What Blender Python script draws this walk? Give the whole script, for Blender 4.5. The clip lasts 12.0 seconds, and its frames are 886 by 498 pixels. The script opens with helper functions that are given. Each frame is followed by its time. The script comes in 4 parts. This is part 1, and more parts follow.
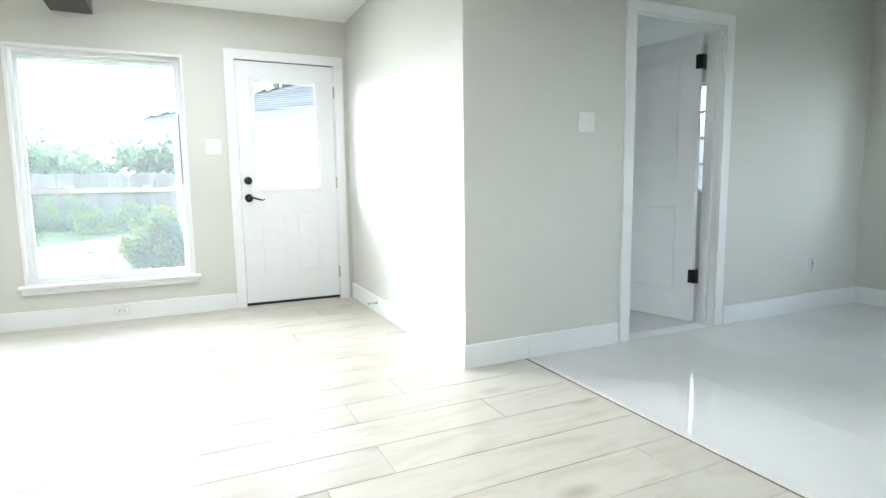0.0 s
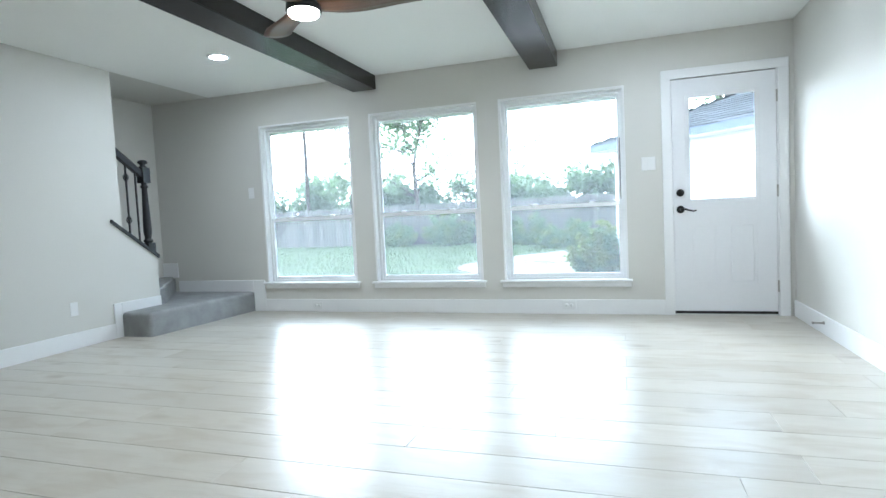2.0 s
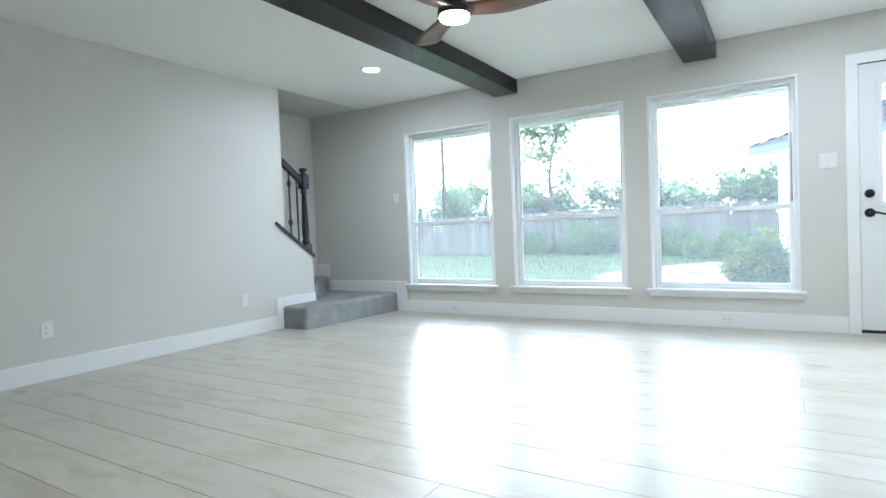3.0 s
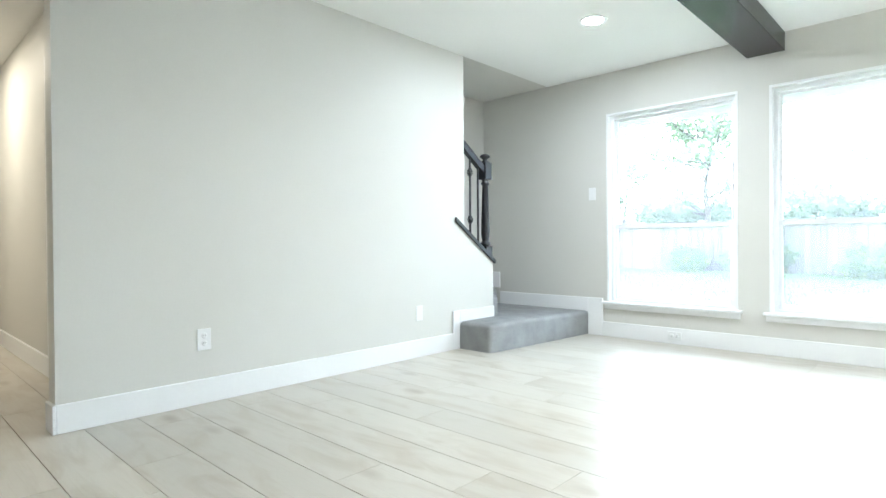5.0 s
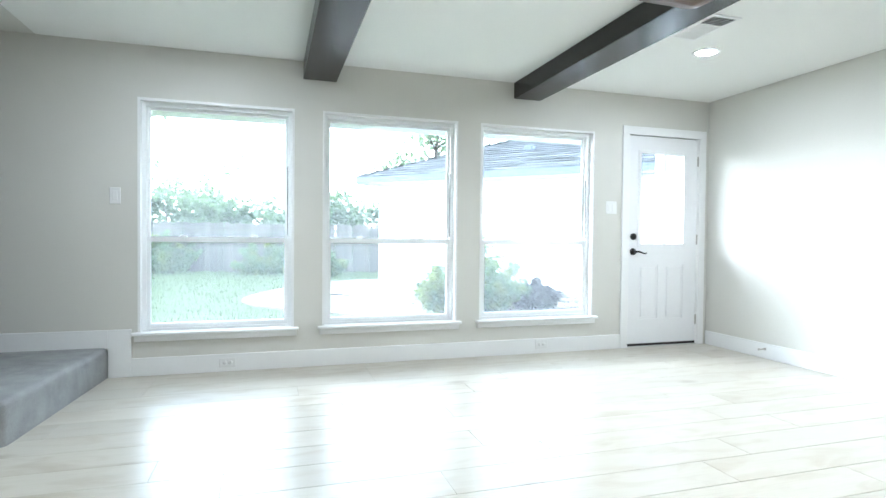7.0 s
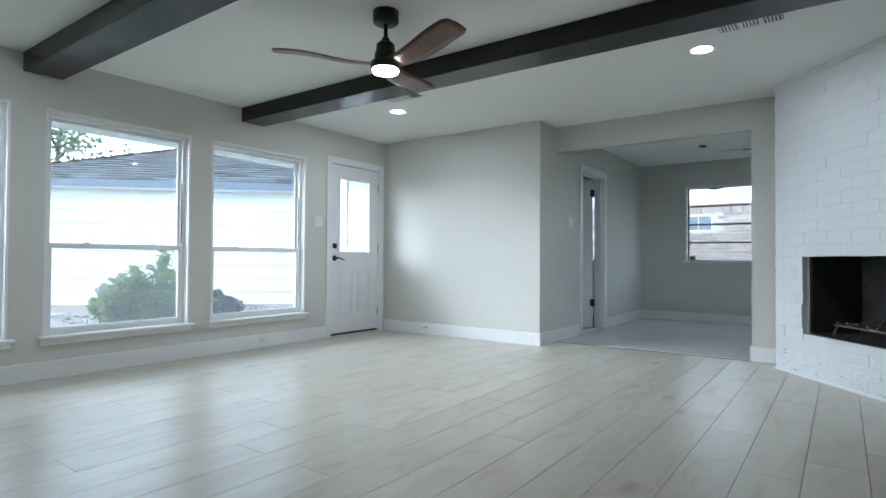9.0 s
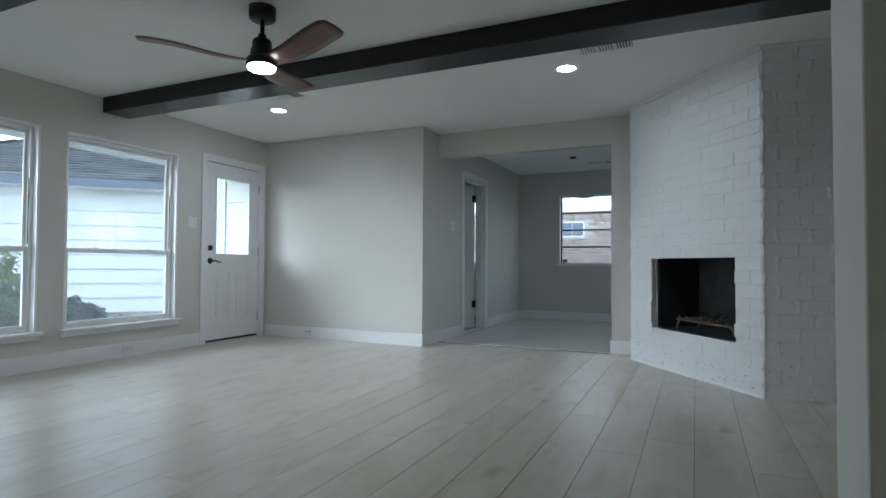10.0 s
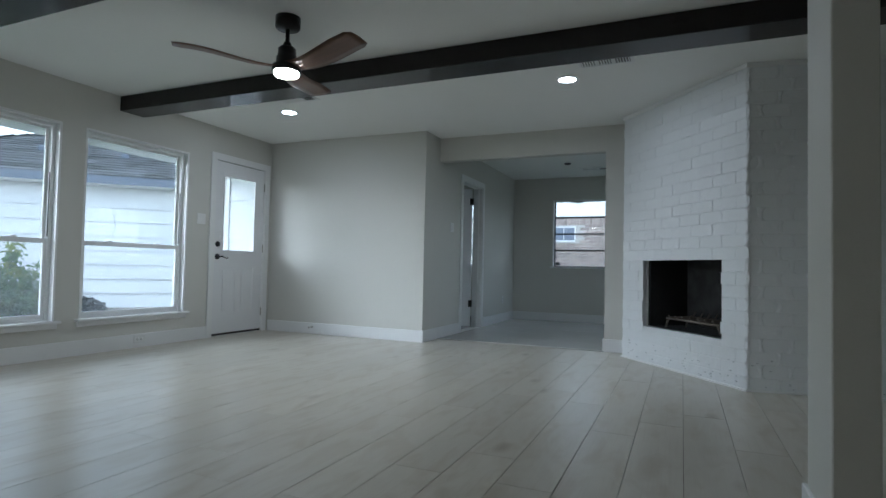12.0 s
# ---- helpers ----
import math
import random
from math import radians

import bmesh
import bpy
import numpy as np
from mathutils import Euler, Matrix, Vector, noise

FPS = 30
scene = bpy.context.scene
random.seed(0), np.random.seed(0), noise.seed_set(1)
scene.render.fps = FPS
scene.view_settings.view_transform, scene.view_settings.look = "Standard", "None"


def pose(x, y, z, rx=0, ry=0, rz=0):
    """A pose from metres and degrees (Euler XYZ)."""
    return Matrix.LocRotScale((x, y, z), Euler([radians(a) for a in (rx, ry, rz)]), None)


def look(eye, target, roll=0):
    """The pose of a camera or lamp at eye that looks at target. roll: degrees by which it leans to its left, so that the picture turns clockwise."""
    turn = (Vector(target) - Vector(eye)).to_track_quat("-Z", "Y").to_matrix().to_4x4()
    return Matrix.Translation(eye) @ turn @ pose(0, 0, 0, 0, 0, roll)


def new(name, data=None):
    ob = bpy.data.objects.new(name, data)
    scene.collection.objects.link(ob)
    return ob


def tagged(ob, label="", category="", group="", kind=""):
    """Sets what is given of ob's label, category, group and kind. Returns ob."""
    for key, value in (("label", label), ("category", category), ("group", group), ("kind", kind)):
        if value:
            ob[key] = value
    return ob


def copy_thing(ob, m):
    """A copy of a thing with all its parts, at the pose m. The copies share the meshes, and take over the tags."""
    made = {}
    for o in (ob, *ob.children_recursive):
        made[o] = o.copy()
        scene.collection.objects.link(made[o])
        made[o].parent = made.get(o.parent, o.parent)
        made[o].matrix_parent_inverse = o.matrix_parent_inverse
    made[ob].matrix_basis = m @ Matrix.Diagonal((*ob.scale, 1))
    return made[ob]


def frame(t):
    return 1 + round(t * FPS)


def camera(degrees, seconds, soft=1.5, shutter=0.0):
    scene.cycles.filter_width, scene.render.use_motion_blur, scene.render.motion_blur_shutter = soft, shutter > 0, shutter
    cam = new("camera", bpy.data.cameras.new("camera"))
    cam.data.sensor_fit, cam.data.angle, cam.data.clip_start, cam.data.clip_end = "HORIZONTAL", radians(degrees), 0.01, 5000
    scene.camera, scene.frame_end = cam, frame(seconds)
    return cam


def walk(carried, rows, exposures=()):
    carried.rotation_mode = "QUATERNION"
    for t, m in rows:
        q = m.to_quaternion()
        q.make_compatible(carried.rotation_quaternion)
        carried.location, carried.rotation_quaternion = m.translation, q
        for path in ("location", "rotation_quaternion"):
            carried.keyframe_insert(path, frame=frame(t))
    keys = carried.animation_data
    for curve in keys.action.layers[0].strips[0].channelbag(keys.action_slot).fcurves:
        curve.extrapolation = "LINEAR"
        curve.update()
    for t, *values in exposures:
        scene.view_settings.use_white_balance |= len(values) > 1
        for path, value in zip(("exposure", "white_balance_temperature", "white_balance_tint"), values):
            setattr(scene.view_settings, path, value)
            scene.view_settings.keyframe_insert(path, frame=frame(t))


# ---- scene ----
cam = camera(77.5, 12.0)
PATH = [
    (0.0, pose(-1.351, -4.892, 1.029, 83.22, 0.77, -25.14)),
    (0.5, pose(-1.340, -5.146, 1.019, 83.91, 1.46, -14.65)),
    (1.0, pose(-1.303, -5.207, 1.014, 84.64, 2.23, -4.50)),
    (1.5, pose(-1.301, -5.201, 0.991, 85.69, 2.69, 8.95)),
    (2.0, pose(-1.341, -5.240, 0.972, 86.56, 2.73, 17.90)),
    (2.5, pose(-1.393, -5.252, 0.944, 87.37, 2.59, 25.97)),
    (3.0, pose(-1.413, -5.249, 0.922, 88.11, 2.32, 31.59)),
    (3.5, pose(-1.465, -5.267, 0.911, 88.63, 2.06, 37.33)),
    (3.7, pose(-1.521, -5.238, 0.902, 88.80, 1.83, 40.19)),
    (5.3, pose(-2.93, -4.66, 0.862, 89.5, 0.42, 43.4)),
    (5.5, pose(-3.036, -4.602, 0.882, 89.37, 0.38, 37.17)),
    (6.0, pose(-3.529, -4.499, 0.912, 89.08, 0.05, 18.76)),
    (6.5, pose(-3.940, -4.498, 0.965, 88.93, -0.30, 0.81)),
    (7.0, pose(-4.187, -4.535, 1.041, 88.86, -0.57, -17.32)),
    (7.2, pose(-4.326, -4.524, 0.967, 89.70, -0.64, -23.04)),
    (8.8, pose(-5.354, -4.803, 0.916, 91.04, -0.45, -52.02)),
    (9.0, pose(-5.396, -4.873, 0.925, 91.04, -0.37, -54.11)),
    (9.5, pose(-5.410, -4.943, 0.910, 91.41, -0.31, -61.13)),
    (10.0, pose(-5.415, -4.973, 0.902, 91.59, -0.31, -65.41)),
    (10.5, pose(-5.417, -4.958, 0.901, 91.68, -0.50, -67.00)),
    (11.0, pose(-5.396, -4.938, 0.891, 91.74, -0.70, -66.62)),
    (11.5, pose(-5.452, -4.923, 0.878, 91.85, -1.03, -66.37)),
    (12.0, pose(-5.688, -4.950, 0.849, 92.00, -1.26, -66.60)),
]
EXPOSURES = [(t, e + 3.62, k - 70, 4) for t, e, k in ((0.0, 0.92, 5700), (0.5, 0.55, 5500), (1.0, 0.35, 5300), (1.5, 0.25, 5200), (2.0, 0.45, 5220), (2.5, 0.42, 5200), (3.7, 0.85, 5330), (5.3, 1.38, 5450), (6.3, 0.96, 5400), (7.2, 0.72, 5370), (8.8, -0.2, 5270), (9.5, -0.62, 5220), (10.2, -1.0, 5260), (11.2, -1.1, 5240), (12.0, -1.08, 5230))]
walk(cam, PATH, EXPOSURES)

# ---- world and sun ----
world = bpy.data.worlds.new("overcast_sky")
scene.world = world
world.use_nodes = True
wn = world.node_tree.nodes
wl = world.node_tree.links
sky = wn.new("ShaderNodeTexSky")
sky.sky_type = "NISHITA"
sky.sun_disc = False
sky.sun_elevation = radians(22)
sky.sun_rotation = radians(-43)
sky.air_density = 1.6
sky.dust_density = 1.0
wn["Background"].inputs["Strength"].default_value = 0.15
grey = wn.new("ShaderNodeHueSaturation")
grey.inputs["Saturation"].default_value = 0.22      # cloud cover
wl.new(sky.outputs["Color"], grey.inputs["Color"])
wl.new(grey.outputs["Color"], wn["Background"].inputs["Color"])
sun_data = bpy.data.lights.new("sun", "SUN")
sun_data.energy = 0.07
sun_data.angle = radians(34)
sun_data.color = (1.0, 0.96, 0.9)
sun = new("sun", sun_data)
sun.matrix_world = look((-7.8, 8.4, 4.2), (0, 0, 0))
LAMP = 8.0       # glow of the lamp lenses
FAN_LAMP = 5.0
LAMP_WATTS, FAN_WATTS = 0.82, 0.8


def lamp_disc(x, y, z, radius, watts, colour):
    """The light that a round ceiling lamp throws down."""
    data = bpy.data.lights.new("lamp_light", "AREA")
    data.shape = "DISK"
    data.size = 2 * radius
    data.energy = watts
    data.color = colour
    ob = new("lamp_light", data)
    ob.location = (x, y, z)


for x, y in ((-4.61, -1.2), (-1.13, -1.2), (-1.16, -4.07)):
    lamp_disc(x, y, 2.419, 0.07, LAMP_WATTS, (1.0, 0.96, 0.92))
# unseen hallway lamp, added to give the hall its warm light
lamp_disc(-8.2, -4.6, 2.419, 0.07, LAMP_WATTS, (1.0, 0.8, 0.58))
lamp_disc(-2.9, -2.625, 2.046, 0.073, FAN_WATTS, (1.0, 0.86, 0.68))

# ---- helpers ----
def mesh_of(bm, name):
    me = bpy.data.meshes.new(name)
    bmesh.ops.recalc_face_normals(bm, faces=bm.faces[:])
    bm.to_mesh(me)
    bm.free()
    return me


def part(name, bm, material, parent=None, label=""):
    me = mesh_of(bm, name) if isinstance(bm, bmesh.types.BMesh) else bm
    if material and not me.materials:
        me.materials.append(material)
    ob = new(name, me)
    if parent:
        ob.parent = parent
    if label:
        ob["label"] = label
    return ob


def thing(name, label, category, group="", kind="", at=None):
    ob = new(name)
    ob.empty_display_size = 0.05
    if at is not None:
        ob.matrix_basis = at
    return tagged(ob, label, category, group, kind)


def box(bm, x0, x1, y0, y1, z0, z1, bevel=0.0, m=None, seg=1):
    vs = [bm.verts.new((x, y, z)) for x in (x0, x1) for y in (y0, y1) for z in (z0, z1)]
    fs = [bm.faces.new([vs[i] for i in f]) for f in ((0, 1, 3, 2), (4, 6, 7, 5), (0, 4, 5, 1), (2, 3, 7, 6), (0, 2, 6, 4), (1, 5, 7, 3))]
    if bevel:
        es = list({e for f in fs for e in f.edges})
        r = bmesh.ops.bevel(bm, geom=es, offset=bevel, segments=seg, affect="EDGES", profile=0.5)
        vs = list({v for f in r["faces"] for v in f.verts} | {v for v in vs if v.is_valid})
    if m is not None:
        bmesh.ops.transform(bm, matrix=m, verts=[v for v in vs if v.is_valid])
    return bm


def boxed(*a, **k):
    return box(bmesh.new(), *a, **k)


def lathe(bm, profile, steps=24, m=None):
    """Turns a list of (radius, z) round the z axis."""
    rings = []
    for r, z in profile:
        if r < 1e-5:
            rings.append([bm.verts.new((0, 0, z))])
        else:
            rings.append([bm.verts.new((r * math.cos(2 * math.pi * i / steps), r * math.sin(2 * math.pi * i / steps), z)) for i in range(steps)])
    for a, b in zip(rings, rings[1:]):
        for i in range(steps):
            j = (i + 1) % steps
            q = [a[i % len(a)], a[j % len(a)], b[j % len(b)], b[i % len(b)]]
            q = list(dict.fromkeys(q))
            if len(q) > 2:
                f = bm.faces.new(q)
                f.smooth = True
    if m is not None:
        bmesh.ops.transform(bm, matrix=m, verts=[v for r in rings for v in r])
    return bm


def tube(bm, points, radius, steps=8):
    """A round bar through the points; radius is one number or one for each point."""
    pts = [Vector(p) for p in points]
    rad = radius if isinstance(radius, (list, tuple)) else [radius] * len(pts)
    rings = []
    for i, p in enumerate(pts):
        d = (pts[min(i + 1, len(pts) - 1)] - pts[max(i - 1, 0)]).normalized()
        a = d.orthogonal().normalized()
        if rings:
            a = (prev - d * prev.dot(d)).normalized()
        prev = a
        b = d.cross(a)
        rings.append([bm.verts.new(p + rad[i] * (a * math.cos(2 * math.pi * k / steps) + b * math.sin(2 * math.pi * k / steps))) for k in range(steps)])
    for r, s in zip(rings, rings[1:]):
        for k in range(steps):
            bm.faces.new((r[k], r[(k + 1) % steps], s[(k + 1) % steps], s[k])).smooth = True
    bm.faces.new(rings[0][::-1])
    bm.faces.new(rings[-1])
    return bm


def prism(bm, outline, axis, a, b):
    """Pushes an outline of (u, v) along an axis from a to b."""
    def put(u, v, w):
        return {"x": (w, u, v), "y": (u, w, v), "z": (u, v, w)}[axis]
    lo = [bm.verts.new(put(u, v, a)) for u, v in outline]
    hi = [bm.verts.new(put(u, v, b)) for u, v in outline]
    n = len(outline)
    bm.faces.new(lo)
    bm.faces.new(hi[::-1])
    for i in range(n):
        bm.faces.new((lo[i], lo[(i + 1) % n], hi[(i + 1) % n], hi[i]))
    return bm


# ---- materials ----
def material(name, colour, rough=0.5, metal=0.0, vary=0.08, scale=6.0, fine=60.0, bump=0.0, bump_scale=200.0, stretch=(1, 1, 1), island=False, objects=False, spec=0.5, rough_vary=0.1, offset=0.0):
    mat = bpy.data.materials.new(name)
    mat.use_nodes = True
    n, l = mat.node_tree.nodes, mat.node_tree.links
    b = n["Principled BSDF"]
    b.inputs["Metallic"].default_value = metal
    b.inputs["Specular IOR Level"].default_value = spec
    co = n.new("ShaderNodeTexCoord")
    mp = n.new("ShaderNodeMapping")
    mp.inputs["Scale"].default_value = stretch
    l.new(co.outputs["Object"], mp.inputs["Vector"])
    src = mp.outputs["Vector"]
    info = None
    if objects or offset:
        info = n.new("ShaderNodeObjectInfo")
        mul = n.new("ShaderNodeMath")
        mul.operation = "MULTIPLY"
        mul.inputs[1].default_value = 57.0
        l.new(info.outputs["Random"], mul.inputs[0])
        add = n.new("ShaderNodeVectorMath")
        add.operation = "ADD"
        l.new(src, add.inputs[0])
        l.new(mul.outputs[0], add.inputs[1])
        src = add.outputs[0]
    big = n.new("ShaderNodeTexNoise")
    big.inputs["Scale"].default_value = scale
    big.inputs["Detail"].default_value = 4
    l.new(src, big.inputs["Vector"])
    small = n.new("ShaderNodeTexNoise")
    small.inputs["Scale"].default_value = fine
    small.inputs["Detail"].default_value = 3
    l.new(src, small.inputs["Vector"])
    mixv = n.new("ShaderNodeMath")
    mixv.operation = "ADD"
    l.new(big.outputs["Fac"], mixv.inputs[0])
    l.new(small.outputs["Fac"], mixv.inputs[1])
    last = mixv.outputs[0]
    if objects or island:
        if objects:
            rnd = info.outputs["Random"]
        else:
            g = n.new("ShaderNodeNewGeometry")
            rnd = g.outputs["Random Per Island"]
        add2 = n.new("ShaderNodeMath")
        add2.operation = "ADD"
        l.new(last, add2.inputs[0])
        l.new(rnd, add2.inputs[1])
        sub = n.new("ShaderNodeMath")
        sub.operation = "SUBTRACT"
        sub.inputs[1].default_value = 0.5
        l.new(add2.outputs[0], sub.inputs[0])
        last = sub.outputs[0]
    rng = n.new("ShaderNodeMapRange")
    rng.inputs["From Min"].default_value = 0.55
    rng.inputs["From Max"].default_value = 1.45
    l.new(last, rng.inputs["Value"])
    ramp = n.new("ShaderNodeMix")
    ramp.data_type = "RGBA"
    ramp.inputs["A"].default_value = (*[c * (1 - vary) for c in colour], 1)
    ramp.inputs["B"].default_value = (*[min(1, c * (1 + vary)) for c in colour], 1)
    l.new(rng.outputs["Result"], ramp.inputs["Factor"])
    l.new(ramp.outputs["Result"], b.inputs["Base Color"])
    rr = n.new("ShaderNodeMapRange")
    rr.inputs["To Min"].default_value = max(0.02, rough * (1 - rough_vary))
    rr.inputs["To Max"].default_value = min(1, rough * (1 + rough_vary))
    l.new(big.outputs["Fac"], rr.inputs["Value"])
    l.new(rr.outputs["Result"], b.inputs["Roughness"])
    if bump:
        bn = n.new("ShaderNodeTexNoise")
        bn.inputs["Scale"].default_value = bump_scale
        bn.inputs["Detail"].default_value = 3
        l.new(src, bn.inputs["Vector"])
        bu = n.new("ShaderNodeBump")
        bu.inputs["Strength"].default_value = 1.0
        bu.inputs["Distance"].default_value = bump
        l.new(bn.outputs["Fac"], bu.inputs["Height"])
        l.new(bu.outputs["Normal"], b.inputs["Normal"])
    return mat


def glow(name, colour, strength):
    mat = bpy.data.materials.new(name)
    mat.use_nodes = True
    b = mat.node_tree.nodes["Principled BSDF"]
    b.inputs["Base Color"].default_value = (0.8, 0.8, 0.8, 1)
    b.inputs["Emission Color"].default_value = (*colour, 1)
    b.inputs["Emission Strength"].default_value = strength
    return mat


def clear_glass(name, tint, haze=0.02):
    """A pane that scatters a little light, a white haze imitating glare."""
    mat = bpy.data.materials.new(name)
    mat.use_nodes = True
    n, l = mat.node_tree.nodes, mat.node_tree.links
    n.remove(n["Principled BSDF"])
    tr = n.new("ShaderNodeBsdfTransparent")
    tr.inputs["Color"].default_value = (*tint, 1)
    gl = n.new("ShaderNodeBsdfGlossy")
    gl.inputs["Roughness"].default_value = 0.02
    lw = n.new("ShaderNodeLayerWeight")
    lw.inputs["Blend"].default_value = 0.5
    po = n.new("ShaderNodeMath")
    po.operation = "POWER"
    po.inputs[1].default_value = 4.0
    l.new(lw.outputs["Facing"], po.inputs[0])
    fr = n.new("ShaderNodeMath")
    fr.operation = "MULTIPLY_ADD"
    fr.inputs[1].default_value = 0.6
    fr.inputs[2].default_value = 0.03
    l.new(po.outputs[0], fr.inputs[0])
    # pale translucent share: washes out the view as lens glare would
    glare_veil = n.new("ShaderNodeBsdfTranslucent")
    glare_veil.inputs["Color"].default_value = (0.9, 0.95, 1.0, 1)
    veiled = n.new("ShaderNodeMixShader")
    veiled.inputs[0].default_value = haze
    l.new(tr.outputs[0], veiled.inputs[1])
    l.new(glare_veil.outputs[0], veiled.inputs[2])
    mx = n.new("ShaderNodeMixShader")
    l.new(fr.outputs[0], mx.inputs[0])
    l.new(veiled.outputs[0], mx.inputs[1])
    l.new(gl.outputs[0], mx.inputs[2])
    l.new(mx.outputs[0], n["Material Output"].inputs["Surface"])
    return mat


WALL = material("greige_wall_paint", (0.632, 0.62, 0.575), 0.55, vary=0.025, scale=1.5, fine=90, bump=0.0006, bump_scale=240)
TRIM = material("white_trim_paint", (0.82, 0.82, 0.815), 0.35, vary=0.02, scale=3, bump=0.0002, bump_scale=120)
DOOR = material("white_door_paint", (0.8, 0.8, 0.81), 0.38, vary=0.02, scale=3, bump=0.0003, bump_scale=150)
VINYL = material("white_vinyl", (0.83, 0.84, 0.84), 0.3, vary=0.015)
CEIL = material("white_ceiling_paint", (0.84, 0.84, 0.815), 0.8, vary=0.02, scale=1.2, bump=0.0012, bump_scale=120)
BEAM = material("espresso_stained_wood", (0.012, 0.0095, 0.0095), 0.25, spec=0.4, vary=0.15, scale=3, fine=40, bump=0.00004, bump_scale=25, stretch=(12, 1, 12))
def plank_material():
    """Pale oak: soft clouds, long fine grain and a few brown knots, another cut in every plank."""
    mat = material("light_oak_plank", (0.54, 0.508, 0.44), 0.3, vary=0.05, scale=1.3, fine=7, stretch=(1.0, 3.0, 3.0), objects=True, rough_vary=0.15, spec=0.6)
    n, l = mat.node_tree.nodes, mat.node_tree.links
    b = n["Principled BSDF"]
    base = b.inputs["Base Color"].links[0].from_socket
    shifted = [k for k in n if k.bl_idname == "ShaderNodeVectorMath"][0].outputs[0]
    grain = n.new("ShaderNodeTexNoise")
    grain.inputs["Scale"].default_value = 9.0
    grain.inputs["Detail"].default_value = 6.0
    grain.inputs["Distortion"].default_value = 0.6
    gm = n.new("ShaderNodeMapping")
    gm.inputs["Scale"].default_value = (0.35, 5.0, 5.0)
    l.new(shifted, gm.inputs["Vector"])
    l.new(gm.outputs[0], grain.inputs["Vector"])
    gr = n.new("ShaderNodeMapRange")
    gr.inputs["From Min"].default_value = 0.52
    gr.inputs["From Max"].default_value = 0.75
    gr.inputs["To Max"].default_value = 0.3
    l.new(grain.outputs["Fac"], gr.inputs["Value"])
    m1 = n.new("ShaderNodeMix")
    m1.data_type = "RGBA"
    m1.inputs["B"].default_value = (0.4, 0.35, 0.28, 1)
    l.new(gr.outputs[0], m1.inputs["Factor"])
    l.new(base, m1.inputs["A"])
    cloud = n.new("ShaderNodeTexNoise")
    cloud.inputs["Scale"].default_value = 2.6
    cloud.inputs["Detail"].default_value = 4.0
    cloud.inputs["Distortion"].default_value = 0.8
    l.new(shifted, cloud.inputs["Vector"])
    cr = n.new("ShaderNodeMapRange")
    cr.inputs["From Min"].default_value = 0.48
    cr.inputs["From Max"].default_value = 0.72
    cr.inputs["To Max"].default_value = 0.65
    l.new(cloud.outputs["Fac"], cr.inputs["Value"])
    m0 = n.new("ShaderNodeMix")
    m0.data_type = "RGBA"
    m0.inputs["B"].default_value = (0.41, 0.355, 0.275, 1)
    l.new(cr.outputs[0], m0.inputs["Factor"])
    l.new(m1.outputs["Result"], m0.inputs["A"])
    vor = n.new("ShaderNodeTexVoronoi")
    vor.inputs["Scale"].default_value = 1.0
    vm = n.new("ShaderNodeMapping")
    vm.inputs["Scale"].default_value = (1.5, 1.1, 1.0)
    l.new(shifted, vm.inputs["Vector"])
    l.new(vm.outputs[0], vor.inputs["Vector"])
    kr = n.new("ShaderNodeMapRange")
    kr.inputs["From Min"].default_value = 0.03
    kr.inputs["From Max"].default_value = 0.16
    kr.inputs["To Min"].default_value = 0.55
    kr.inputs["To Max"].default_value = 0.0
    l.new(vor.outputs["Distance"], kr.inputs["Value"])
    m2 = n.new("ShaderNodeMix")
    m2.data_type = "RGBA"
    m2.inputs["B"].default_value = (0.22, 0.165, 0.11, 1)
    l.new(kr.outputs[0], m2.inputs["Factor"])
    l.new(m0.outputs["Result"], m2.inputs["A"])
    l.new(m2.outputs["Result"], b.inputs["Base Color"])
    return mat


PLANK = plank_material()
JOINT = material("plank_joint", (0.11, 0.095, 0.08), 0.8)
TILE = material("white_polished_tile", (0.68, 0.675, 0.66), 0.05, vary=0.03, scale=2, fine=6, objects=True)
GROUT = material("pale_grout", (0.66, 0.655, 0.64), 0.3)
CARPET = material("grey_carpet", (0.34, 0.345, 0.345), 0.95, vary=0.3, scale=7, fine=220, bump=0.006, bump_scale=260, spec=0.1)
BRICK = material("white_painted_brick", (0.8, 0.81, 0.82), 0.36, vary=0.015, scale=8, bump=0.006, bump_scale=22, objects=True)
MORTAR = material("white_painted_mortar", (0.78, 0.79, 0.8), 0.45, vary=0.05, bump=0.004, bump_scale=60)
SOOT = material("soot_black_firebrick", (0.016, 0.015, 0.014), 0.85, vary=0.5, scale=5, bump=0.003, bump_scale=30)
ASH = material("scorched_firebrick", (0.03, 0.029, 0.028), 0.85, vary=0.98, scale=3.0, fine=9, bump=0.003, bump_scale=30)
CHIP = material("bare_grey_primer", (0.4, 0.41, 0.42), 0.7, vary=0.2)
IRON = material("black_wrought_iron", (0.016, 0.016, 0.017), 0.4, vary=0.3)
BLACK = material("oil_black_metal", (0.018, 0.017, 0.017), 0.35, metal=0.4, vary=0.2)
NICKEL = material("satin_nickel", (0.45, 0.43, 0.4), 0.35, metal=1.0)
GRATE = material("rusted_grate_iron", (0.2, 0.165, 0.14), 0.55, metal=0.5, vary=0.4)
RAILWOOD = material("black_stained_rail", (0.018, 0.018, 0.02), 0.3, vary=0.3)
WALNUT = material("walnut_blade", (0.13, 0.062, 0.034), 0.36, vary=0.35, scale=3, fine=30, bump=0.0004, bump_scale=18, stretch=(1.5, 14, 14))
